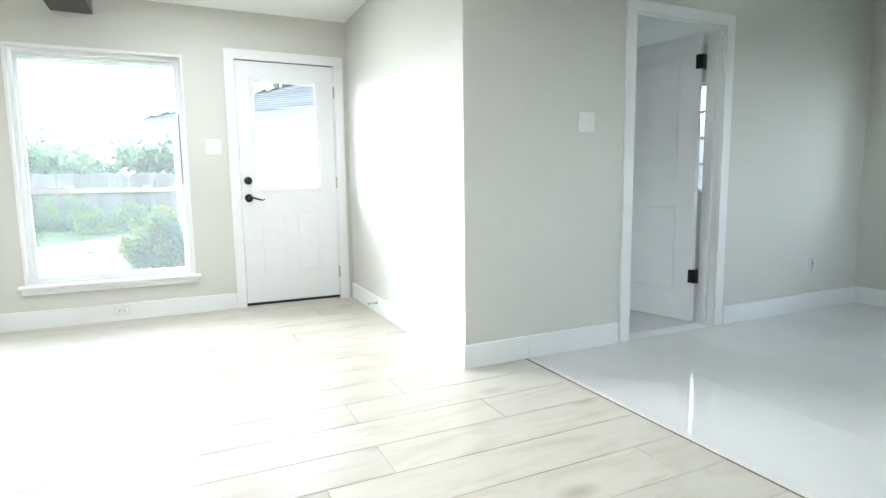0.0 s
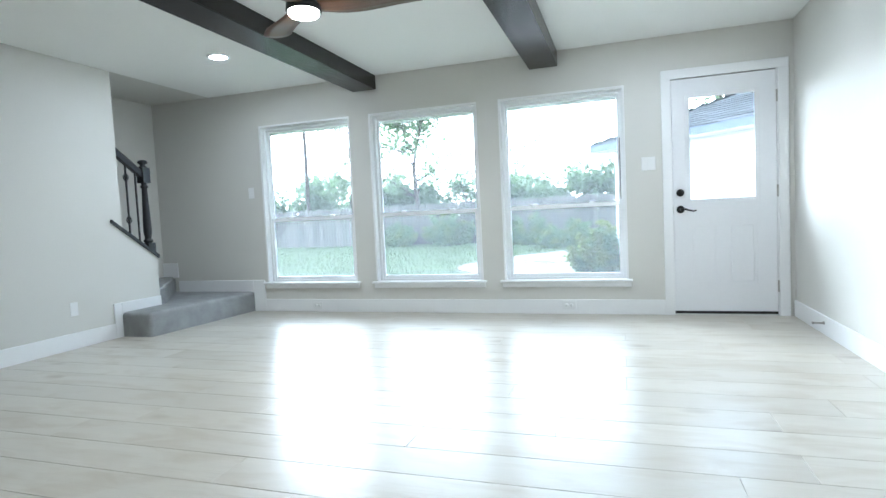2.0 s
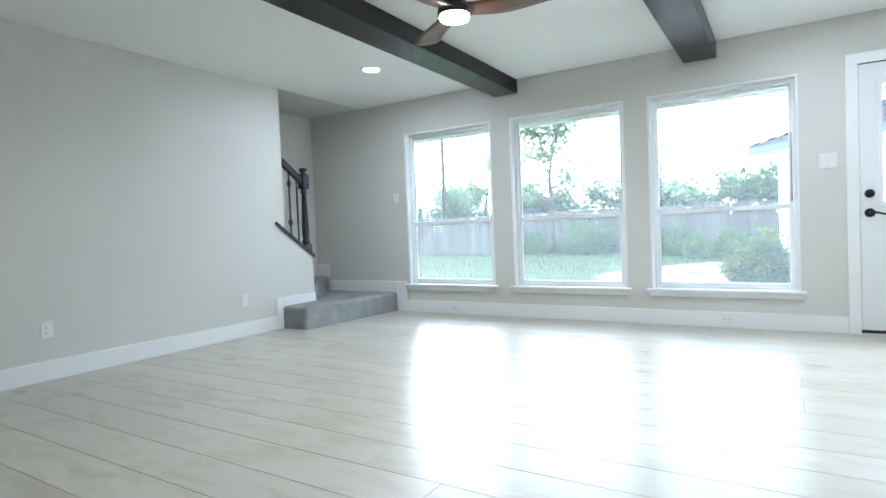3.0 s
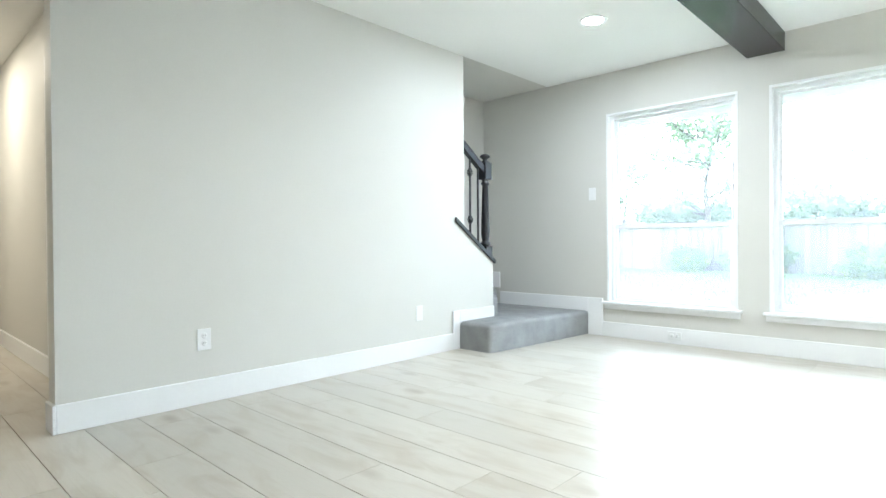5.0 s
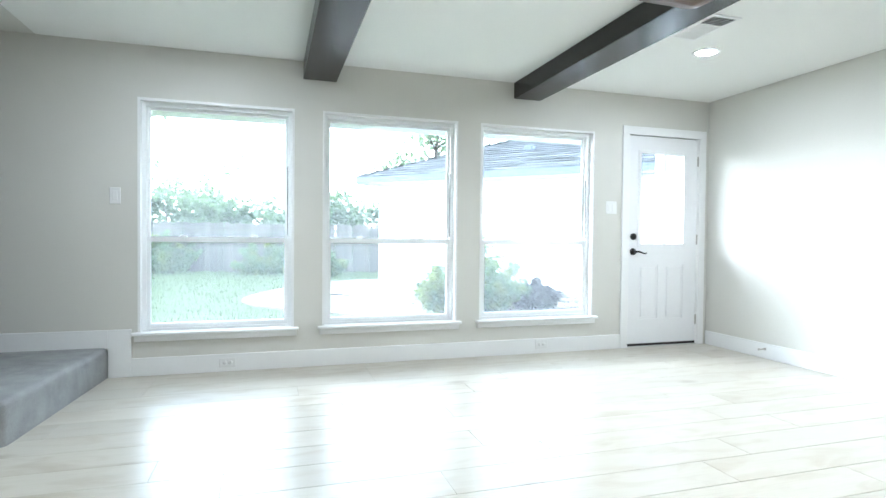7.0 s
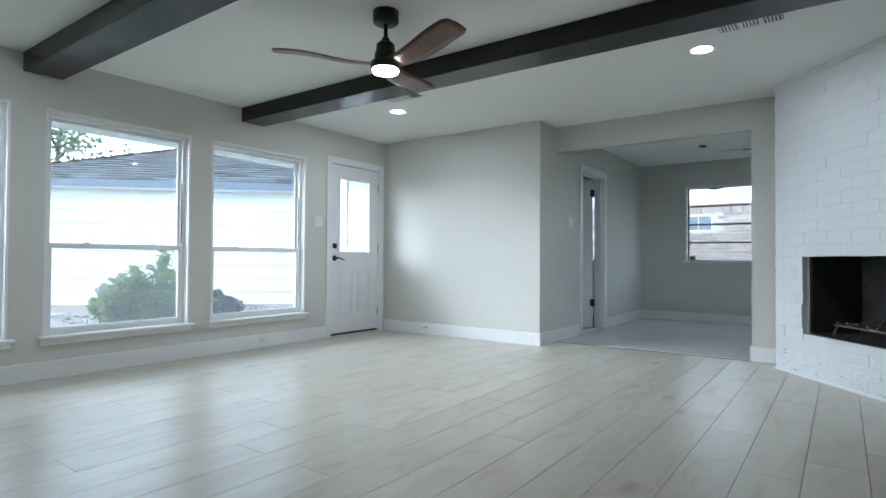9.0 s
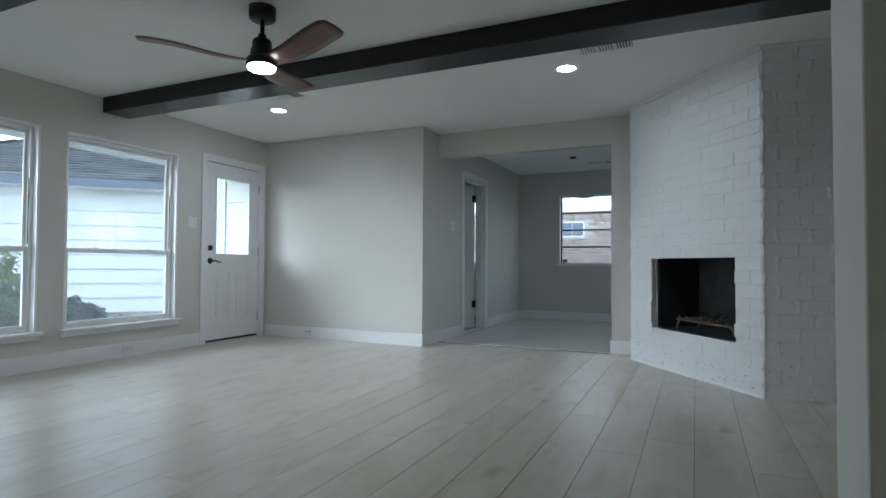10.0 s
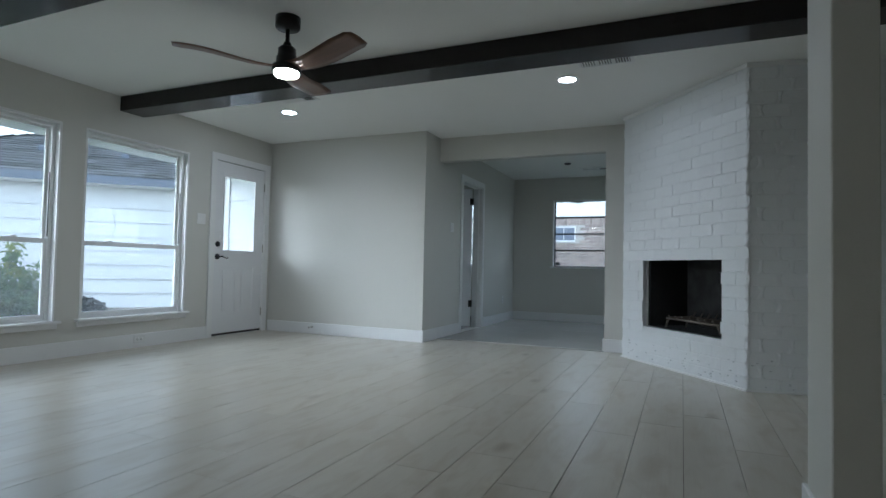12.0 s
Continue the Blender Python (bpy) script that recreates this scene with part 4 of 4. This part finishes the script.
# ---- outbuilding with hipped roof ----
def outbuilding():
    c = Vector((-1.45, 9.8, GZ))
    d = Vector((0.70, -0.714, 0)).normalized()
    n = Vector((d.y, -d.x, 0))
    n = -n if n.dot(Vector((1, 1, 0))) > 0 else n           # out of the wall, towards the house
    m = Matrix(((d.x, n.x, 0, c.x), (d.y, n.y, 0, c.y), (0, 0, 1, c.z), (0, 0, 0, 1)))
    g = thing("outbuilding", "white lap-sided outbuilding with a grey hipped shingle roof", "building", at=m)
    L, W, E = 10.5, 7.0, 2.6
    part("wall", boxed(0, L, -W, -0.03, -0.1, E), SIDING, g)
    for k in range(8):
        z = 0.02 + 0.3 * k
        bm = bmesh.new()
        prism(bm, [(0.012, z), (0.012, z + 0.012), (-0.024, z + (0.312 if k < 7 else 0.45)), (-0.03, z + (0.312 if k < 7 else 0.45)), (-0.03, z)], "x", 0.09, L)
        part("siding_board", bm, SIDING, g)
    part("corner_board", boxed(-0.02, 0.09, -0.1, 0.022, 0, E), SIDING, g)
    o = 0.45
    part("fascia", boxed(-o, L + o, o - 0.03, o, E - 0.03, E + 0.13), FASCIA, g, "slate blue fascia board")
    part("fascia", boxed(-o, -o + 0.03, -W - o, o, E - 0.03, E + 0.13), FASCIA, g)
    part("soffit", boxed(-o, L + o, -W - o, o - 0.03, E - 0.04, E - 0.02), TRIM, g)
    # hipped roof deck
    half = W / 2 + o
    rise = 1.55
    zb = E + 0.12
    bm = bmesh.new()
    p = [bm.verts.new(q) for q in ((-o, o, zb), (L + o, o, zb), (L + o, -W - o, zb), (-o, -W - o, zb), (-o + half, -W / 2, zb + rise), (L + o - half, -W / 2, zb + rise))]
    for f in ((0, 1, 5, 4), (1, 2, 5), (2, 3, 4, 5), (3, 0, 4), (3, 2, 1, 0)):
        bm.faces.new([p[i] for i in f])
    part("roof", bm, SHINGLE, g, "grey asphalt shingle roof")
    # shingle tabs of the slope that faces the house, and of its hip end
    r = random.Random(8)
    bm = bmesh.new()
    slope = math.hypot(half, rise)
    rows = int(slope / 0.23)
    for axis in (0, 1):
        for k in range(rows):
            f0, f1 = k / rows, (k + 1.25) / rows
            v0, v1 = f0 * half, min(1, f1) * half
            za, zc = zb + rise * f0 + 0.042, zb + rise * min(1, f1) + 0.006
            if axis == 0:
                u, end = -o + v0, L + o - v0
            else:
                u, end = -W - o + v0, o - v0
            u -= r.uniform(0, 0.2)
            while u < end:
                w = r.choice((0.22, 0.3, 0.4, 0.55))
                a, b = max(u, (-o if axis == 0 else -W - o) + v0), min(u + w - 0.006, end)
                if b - a > 0.03:
                    q = [(a, o - v0, za), (b, o - v0, za), (b, o - v1, zc), (a, o - v1, zc)] if axis == 0 else [(-o + v0, a, za), (-o + v0, b, za), (-o + v1, b, zc), (-o + v1, a, zc)]
                    vs = [bm.verts.new(x) for x in q]
                    lo = [bm.verts.new((x[0], x[1], x[2] - 0.034)) for x in q[:2]]
                    bm.faces.new(vs)
                    bm.faces.new((vs[0], lo[0], lo[1], vs[1]))
                u += w
    sh = part("shingles", bm, SHINGLE, g)
    sh["kind"] = "stuff"
    for u, v, s in ((3.6, -1.4, 0.12), (5.2, -1.2, 0.08)):
        z = zb + rise * ((o - v) / half)
        part("roof_vent", boxed(u - s, u + s, v - s, v + s, z - 0.03, z + 0.1, 0.02), FASCIA, g)


outbuilding()


# ---- fence ----
def fence():
    f = thing("fence", "weathered grey wooden privacy fence behind the lawn", "fence")
    me = mesh_of(boxed(-0.068, 0.068, -0.009, 0.009, 0, 1.58, 0.004), "fence_board")
    me.materials.append(FENCE)
    r = random.Random(2)
    n = 0
    a, b = Vector((-27, 17.5)), Vector((6.5, 13.2))
    d = (b - a).normalized()
    ang = math.degrees(math.atan2(d.y, d.x))
    x = 0.0
    while x < (b - a).length and n < 240:
        p = a + d * x
        o = part("fence_board", me, None, f)
        o.matrix_basis = pose(p.x, p.y, GZ + 0.03 + r.uniform(-0.03, 0.03), r.uniform(-1, 1), r.uniform(-0.8, 0.8), ang)
        x += 0.143
        n += 1
    bm = bmesh.new()
    for z in (0.3, 0.9, 1.38):
        box(bm, 0, (b - a).length, 0.012, 0.05, z, z + 0.085, m=pose(a.x, a.y, GZ, 0, 0, ang))
    part("rail", bm, FENCE, f)
    for k in range(15):
        p = a + d * (k * 2.4)
        o = part("post", boxed(-0.045, 0.045, 0.05, 0.14, 0, 1.5), FENCE, f)
        o.matrix_basis = pose(p.x, p.y, GZ, 0, 0, ang)


fence()


# ---- trees and shrubs ----
def leaf_cloud(clumps, per, size, seed, wide=0.4):
    """Many small bent leaves scattered round clump centres (x, y, z, radius)."""
    r = random.Random(seed)
    vs, fs = [], []
    for cx, cy, cz, cr in clumps:
        for _ in range(per):
            while True:
                p = Vector((r.uniform(-1, 1), r.uniform(-1, 1), r.uniform(-1, 1)))
                if p.length < 1:
                    break
            p = p * (0.35 + 0.65 * p.length)
            p = Vector((cx, cy, cz)) + Vector((p.x * cr, p.y * cr, p.z * cr * 0.8))
            d = Vector((r.gauss(0, 1), r.gauss(0, 1), r.gauss(0, 0.6))).normalized()
            s = size * r.uniform(0.6, 1.4)
            side = d.cross(Vector((r.gauss(0, 1), r.gauss(0, 1), r.gauss(0, 1)))).normalized() * s * wide
            i = len(vs)
            vs += [p, p + d * s * 0.5 + side, p + d * s - Vector((0, 0, s * 0.2)), p + d * s * 0.5 - side]
            fs.append((i, i + 1, i + 2, i + 3))
    me = bpy.data.meshes.new("leaves")
    me.from_pydata([tuple(v) for v in vs], [], fs)
    return me


def tree(x, y, height, crown, seed, per=130, leaf=0.16, start=0.35, mat=None, label="leafy green tree behind the fence"):
    r = random.Random(seed)
    tr = thing("tree", label, "tree", "yard trees", at=pose(x, y, GZ))
    bm = bmesh.new()
    pts = [Vector((0, 0, -0.1))]
    for k in range(6):
        pts.append(Vector((pts[-1].x + r.uniform(-0.15, 0.15), pts[-1].y + r.uniform(-0.15, 0.15), height * 0.8 * (k + 1) / 6)))
    rad = [0.035 * height * (1 - 0.14 * k) * 0.55 for k in range(7)]
    tube(bm, pts, rad, 8)
    clumps = []
    for k in range(16):
        h = r.uniform(start, 0.85)
        base = pts[min(6, int(h * 7))].copy()
        base.z = h * height * 0.8
        a = r.uniform(0, 6.28)
        reach = crown * r.uniform(0.45, 1.0) * (1.1 - abs(h - 0.55))
        tip = base + Vector((math.cos(a) * reach, math.sin(a) * reach, reach * r.uniform(0.25, 0.8)))
        mid = (base + tip) / 2 + Vector((0, 0, -0.06 * reach))
        tube(bm, [base, mid, tip], [0.012 * height * 0.5, 0.008 * height * 0.5, 0.004 * height * 0.4], 6)
        clumps.append((*tip, crown * r.uniform(0.2, 0.42)))
        clumps.append((*mid, crown * r.uniform(0.14, 0.28)))
    clumps.append((*pts[-1], crown * 0.4))
    part("trunk", bm, BARK, tr)
    part("crown", leaf_cloud(clumps, per, leaf, seed), mat or LEAF, tr)


for i, (x, y, h, c) in enumerate(((-23, 22, 3.4, 2.4), (-19.5, 20.5, 2.6, 1.9), (-16.2, 20.5, 3.0, 2.0), (-13.0, 19.5, 3.1, 1.9), (-10.6, 19, 2.7, 1.8), (-8.0, 18.5, 3.3, 2.0), (-5.4, 18, 2.7, 1.8), (-3.0, 17.5, 3.2, 1.9), (-0.5, 17.5, 2.8, 1.9), (-29, 24, 3.8, 2.6), (-20, 30, 5, 3.0), (-7.5, 29, 4.6, 3.0))):
    tree(x, y, h, c, 20 + i, per=110, leaf=0.2, start=0.1)
tree(-9.6, 17.2, 7.6, 3.3, 51, per=80, leaf=0.19, start=0.32, label="tall thin-crowned tree in the yard")
tree(-15.0, 21, 7.0, 1.2, 52, per=22, leaf=0.17, start=0.45, label="tall thin-crowned tree behind the fence")
tree(2.2, 17.5, 9.0, 3.0, 53, per=70, leaf=0.18, start=0.35, label="tall tree behind the outbuilding")

# pole
pole = thing("utility_pole", "tall dark wooden utility pole by the fence", "pole", at=pose(-14.6, 16.4, GZ))
part("shaft", lathe(bmesh.new(), [(0.0, -0.1), (0.1, -0.1), (0.065, 8.5), (0, 8.5)], 12), BARK, pole)


def shrub(x, y, rx, h, seed, per, leaf, mats, label, n=26, name="shrub"):
    """Arching stems with leaves scattered along each of them."""
    r = random.Random(seed)
    s = thing(name, label, "shrub", at=pose(x, y, GZ))
    bm = bmesh.new()
    clumps = []
    for k in range(n):
        a = r.uniform(0, 6.28)
        q = math.sqrt(r.uniform(0, 1)) * rx
        top = Vector((math.cos(a) * q, math.sin(a) * q, h * (1 - 0.55 * (q / rx) ** 2) * r.uniform(0.5, 1.15)))
        root = Vector((top.x * 0.25, top.y * 0.25, -0.05))
        mid = (root + top) / 2 + Vector((top.x * 0.08, top.y * 0.08, 0.06))
        tube(bm, [root, mid, top], [0.011, 0.007, 0.003], 5)
        for f in (0.25, 0.4, 0.55, 0.7, 0.85, 1.0):
            p = root * (1 - f) ** 2 + mid * 2 * f * (1 - f) + top * f * f
            clumps.append((p.x, p.y, p.z, rx * r.uniform(0.1, 0.2) * (1.25 - 0.5 * f)))
    r.shuffle(clumps)
    part("stems", bm, BARK, s)
    cut = len(clumps) * 3 // 4
    part("foliage", leaf_cloud(clumps[:cut], per, leaf, seed, 0.24), mats[0], s)
    part("foliage", leaf_cloud(clumps[cut:], per, leaf * 1.1, seed + 1, 0.24), mats[1], s)


shrub(-1.08, 3.75, 0.85, 1.1, 5, 46, 0.06, (LEAFB, LEAFY), "dense green shrub on the dirt bed", 60)
shrub(-1.75, 3.25, 0.42, 0.9, 6, 44, 0.065, (LEAFY, LEAFB), "yellow-green leafy shrub beside the larger one", 30)
shrub(0.12, 4.05, 0.48, 0.45, 7, 30, 0.09, (DEAD, DEAD), "low dark dried plant by the siding", 30)
for i, (x, y, rx, h) in enumerate(((-7.4, 14.4, 1.1, 1.3), (-9.6, 14.9, 0.8, 0.9), (-4.4, 13.6, 0.9, 1.0), (-2.6, 12.6, 0.7, 0.8), (-3.4, 11.6, 0.45, 0.6))):
    shrub(x, y, rx, h, 60 + i, 34, 0.09, (LEAFB, LEAFY), "loose green shrub in front of the fence", 30)

# grass blades near the dirt and over the lawn
r = random.Random(9)
vs, fs = [], []
for _ in range(16000):
    x, y = r.uniform(-16, -1), r.uniform(3.0, 15)
    if ((x + 0.9) / 3.3) ** 2 + ((y - 6.5) / 4.4) ** 2 < 1:
        continue
    a, h, w = r.uniform(0, 6.28), r.uniform(0.04, 0.11), 0.006
    dx, dy = math.cos(a) * w, math.sin(a) * w
    lx, ly = r.uniform(-0.04, 0.04), r.uniform(-0.04, 0.04)
    i = len(vs)
    vs += [(x - dx, y - dy, GZ), (x + dx, y + dy, GZ), (x + lx, y + ly, GZ + h)]
    fs.append((i, i + 1, i + 2))
me = bpy.data.meshes.new("grass")
me.from_pydata(vs, [], fs)
tagged(part("grass", me, BLADE), "short green grass blades on the lawn", "grass", kind="stuff")
# twigs and leaf litter on the dirt
vs, fs = [], []
for _ in range(900):
    x, y = r.uniform(-1.8, 2.0), r.uniform(3.2, 6.0)
    a, l = r.uniform(0, 6.28), r.uniform(0.03, 0.1)
    dx, dy = math.cos(a) * l, math.sin(a) * l
    i = len(vs)
    vs += [(x, y, GZ + 0.026), (x + dx * 0.5 - dy * 0.25, y + dy * 0.5 + dx * 0.25, GZ + 0.045), (x + dx, y + dy, GZ + 0.028), (x + dx * 0.5 + dy * 0.25, y + dy * 0.5 - dx * 0.25, GZ + 0.03)]
    fs.append((i, i + 1, i + 2, i + 3))
me = bpy.data.meshes.new("leaf_litter")
me.from_pydata(vs, [], fs)
tagged(part("leaf_litter", me, DEAD), "dry fallen leaves and twigs on dirt", "leaf litter", kind="stuff")


# ---- neighbouring brick house ----
def brick_mesh(l, h, d, c=0.004):
    bm = bmesh.new()
    vs = [bm.verts.new(p) for p in ((0, 0, 0), (l, 0, 0), (l, 0, h), (0, 0, h), (c, d, c), (l - c, d, c), (l - c, d, h - c), (c, d, h - c))]
    for f in ((4, 5, 6, 7), (0, 1, 5, 4), (1, 2, 6, 5), (2, 3, 7, 6), (3, 0, 4, 7)):
        bm.faces.new([vs[i] for i in f])
    return bm


def neighbour():
    m = Matrix(((0, -1, 0, 8.6), (1, 0, 0, -5.2), (0, 0, 1, GZ), (0, 0, 0, 1)))   # u along +y, v towards the house (-x)
    g = thing("neighbour_house", "pale brick house next door with white gable siding", "building", at=m)
    part("wall", boxed(-6, 11, -4, -0.012, 0, 2.4), REDMORTAR, g)
    part("gable_wall", boxed(-6, 11, -4, -0.03, 2.4, 4.4), SIDING, g)
    for k in range(8):
        z = 2.4 + 0.2 * k
        bm = bmesh.new()
        prism(bm, [(0.0, z), (-0.018, z + 0.205), (-0.03, z + 0.205), (-0.03, z)], "x", -6, 11)
        part("siding_board", bm, SIDING, g)
    w = part("window", boxed(2.76, 3.36, -0.02, 0.012, 1.75, 2.14, 0.004), VINYL, g)
    part("pane", boxed(2.785, 3.05, 0.012, 0.016, 1.79, 2.115), FASCIA, w)
    part("pane", boxed(3.065, 3.335, 0.012, 0.016, 1.79, 2.115), FASCIA, w)
    me = mesh_of(brick_mesh(0.215, 0.072, 0.012), "brick")
    me.materials.append(REDBRICK)
    for k in range(7, 26):
        z = 0.12 + 0.08 * k
        u = 1.3 - (0.112 if k % 2 else 0)
        while u < 4.1:
            if not (u + 0.215 > 2.75 and u < 3.37 and z + 0.072 > 1.74 and z < 2.15):
                o = part("brick", me, None, g)
                o.matrix_basis = pose(u, -0.012, z)
            u += 0.225
    for k in range(36):
        o = part("brick", me, None, g)
        o.matrix_basis = pose(1.3 + 0.08 * k + 0.072, -0.012, 2.178, 0, -90, 0)


neighbour()

# ---- chimney bricks ----
rb = random.Random(11)
BL, CJ = 0.19, 0.096
cache = {}


def lay(m, length, holes, proud, gap, BH, BL):
    rows = int(H / CJ) + 1
    for k in range(rows):
        z0, z1 = k * CJ + 0.004, min(k * CJ + BH + 0.004, H - 0.002)
        if z1 - z0 < 0.03:
            continue
        u = -(BL + 0.01) / 2 if k % 2 else 0.02
        while u < length:
            a, b = max(u, 0.0), min(u + BL, length)
            for ha, hb, hz0, hz1 in holes:
                if z1 > hz0 + 0.02 and z0 < hz1 - 0.02:
                    if a < ha < b:
                        b = ha + rb.uniform(-0.012, 0.006)
                    elif a < hb < b:
                        a = hb + rb.uniform(-0.008, 0.013)
                    elif a >= ha and b <= hb:
                        b = a
            if b - a > 0.04:
                if rb.random() < 0.09:
                    b -= rb.uniform(0.004, 0.009)
                key = (round(b - a, 2), round(z1 - z0, 3), proud)
                if key not in cache:
                    bmx = bmesh.new()
                    l, h, d, c = b - a, z1 - z0, proud, 0.006
                    vs = [bmx.verts.new(p) for p in ((0, -0.012, 0), (l, -0.012, 0), (l, -0.012, h), (0, -0.012, h), (0, d * 0.4, 0), (l, d * 0.4, 0), (l, d * 0.4, h), (0, d * 0.4, h), (c, d, c), (l - c, d, c), (l - c, d, h - c), (c, d, h - c))]
                    for f in ((8, 9, 10, 11), (4, 5, 9, 8), (5, 6, 10, 9), (6, 7, 11, 10), (7, 4, 8, 11), (0, 1, 5, 4), (1, 2, 6, 5), (2, 3, 7, 6), (3, 0, 4, 7)):
                        bmx.faces.new([vs[i] for i in f])
                    cache[key] = mesh_of(bmx, "brick")
                    cache[key].materials.append(BRICK)
                o = part("brick", cache[key], None, fireplace)
                o.matrix_basis = m @ pose(a, -proud + rb.uniform(-0.0015, 0.0015), z0, rb.uniform(-0.8, 0.8), rb.uniform(-0.5, 0.5), rb.uniform(-0.5, 0.5))
            u += BL + gap


lay(front, FL, [(U0, U1, Z0, Z1)], 0.003, 0.004, 0.0935, 0.24)
lay(side, SL, [], 0.004, 0.012, 0.0952, 0.19)
# paint-filled mortar squeezed out of the upright joints of the side
def mortar_ridge(seed):
    """A flat, crooked ridge about one course high, flared at both ends."""
    r = random.Random(seed)
    bmx = bmesh.new()
    bow, lean = r.uniform(-0.007, 0.007), r.uniform(-0.006, 0.006)
    rows = []
    for i in range(9):
        q = -1 + i / 4
        w = 0.009 + 0.011 * q * q + r.uniform(-0.002, 0.002)
        d = (0.018 - 0.008 * q * q) * r.uniform(0.7, 1.2)
        c = bow * (1 - q * q) + lean * q
        rows.append([bmx.verts.new((c + w * x, d * y - 0.003, q * 0.05)) for x, y in ((-1.7, 0.0), (-0.8, 0.75), (0.0, 1.0), (0.8, 0.7), (1.6, 0.0))])
    for p, q in zip(rows, rows[1:]):
        for i in range(4):
            bmx.faces.new((p[i], p[i + 1], q[i + 1], q[i])).smooth = True
    me = mesh_of(bmx, "mortar_ridge")
    me.materials.append(BRICK)
    return me


ridges = [mortar_ridge(k) for k in range(6)]
for k in range(int(H / CJ)):
    u = -(BL + 0.01) / 2 if k % 2 else 0.02
    while u < SL - 0.03:
        if u > 0.03:
            o = part("mortar_ridge", rb.choice(ridges), None, fireplace)
            o.matrix_basis = side @ pose(u - 0.006 + rb.uniform(-0.004, 0.004), 0.0, k * CJ + 0.05, 0, rb.uniform(-5, 5), 0) @ Matrix.Diagonal((rb.uniform(0.8, 1.3), rb.uniform(0.7, 1.5), rb.uniform(0.8, 1.02), 1))
        u += BL + 0.012
# thick paint runs along the outer corner of the chimney
for k in range(int(H / CJ)):
    o = part("mortar_ridge", rb.choice(ridges), None, fireplace)
    o.matrix_basis = side @ pose(0.012, 0.0, k * CJ + 0.05, 0, rb.uniform(-4, 4), 0) @ Matrix.Diagonal((rb.uniform(0.5, 0.9), rb.uniform(0.5, 1.2), rb.uniform(0.8, 1.1), 1))
# flaked paint near the floor and drips at the corner
bm = bmesh.new()
for m, length, count in ((front, FL, 46), (side, SL, 26)):
    for _ in range(count):
        u, z = rb.uniform(0.03, length - 0.03), 0.03 + 0.2 * rb.random() ** 2
        w, h = rb.uniform(0.004, 0.014), rb.uniform(0.002, 0.005)
        ring = [m @ Vector((u + w * math.cos(a) * rb.uniform(0.6, 1.2), 0.0028, z + h * math.sin(a) * rb.uniform(0.6, 1.2))) for a in (0, 1, 2.1, 3.1, 4.2, 5.3)]
        top = [bm.verts.new(p) for p in ring]
        low = [bm.verts.new(m @ (m.inverted() @ p - Vector((0, 0.006, 0)))) for p in ring]
        bm.faces.new(top)
        for i in range(6):
            bm.faces.new((top[i], low[i], low[(i + 1) % 6], top[(i + 1) % 6]))
part("flaked_paint", bm, CHIP, fireplace, "grey flakes of lost paint")["kind"] = "stuff"

# ---- floor tiles ----
floor_tiles = thing("floor_tiled_room", "white polished large-format floor tiles", "floor", kind="structure")
me = mesh_of(boxed(0.0003, 0.5997, 0.0003, 0.5997, -0.008, 0.0, 0.0003), "tile")
me.materials.append(TILE)
for i in range(6):
    for j in range(7):
        x, y = OX + 0.012 + 0.6 * i, EY - 0.6 * (j + 1)
        if x < FX - 0.1 and y > BY - 0.5:
            o = part("tile", me, None, floor_tiles)
            o.location = (x, y, 0)

# ---- floor planks ----
floor = thing("floor", "pale oak vinyl plank floor with subtle knots", "floor", kind="structure")
PW, PL = 0.23, 1.52
planks = {}
rp = random.Random(5)


def plank(x0, x1, y0, y1):
    key = (round(x1 - x0, 3), round(y1 - y0, 3))
    if key not in planks:
        l, w, c = key[0] - 0.0012, key[1] - 0.0022, 0.0014
        bmx = bmesh.new()
        vs = [bmx.verts.new(p) for p in ((0, 0, -0.0118), (l, 0, -0.0118), (l, w, -0.0118), (0, w, -0.0118), (0, 0, -0.0012), (l, 0, -0.0012), (l, w, -0.0012), (0, w, -0.0012), (c, c, 0), (l - c, c, 0), (l - c, w - c, 0), (c, w - c, 0))]
        for f in ((8, 9, 10, 11), (4, 5, 9, 8), (5, 6, 10, 9), (6, 7, 11, 10), (7, 4, 8, 11), (0, 1, 5, 4), (1, 2, 6, 5), (2, 3, 7, 6), (3, 0, 4, 7)):
            bmx.faces.new([vs[i] for i in f])
        planks[key] = mesh_of(bmx, "plank")
        planks[key].materials.append(PLANK)
    o = part("plank", planks[key], None, floor)
    o.location = (x0, y0, 0)


k = 0
y = 0.0
while y > BY + 0.01:
    y0 = max(y - (PW if k else 0.13), BY)
    k += 1
    left = -10.7 if (y0 < HY - 0.05 and y0 > -5.5) else LX
    right = OX - 0.0225 if y0 < EY - 0.01 else 0.02
    x = left - rp.choice((0.15, 0.45, 0.75, 1.05, 1.3))
    while x < right:
        a, b = max(x, left), min(x + PL, right)
        if b - a > 0.02:
            plank(round(a, 2), round(b, 2), y0, y)
        x += PL
    y = y0
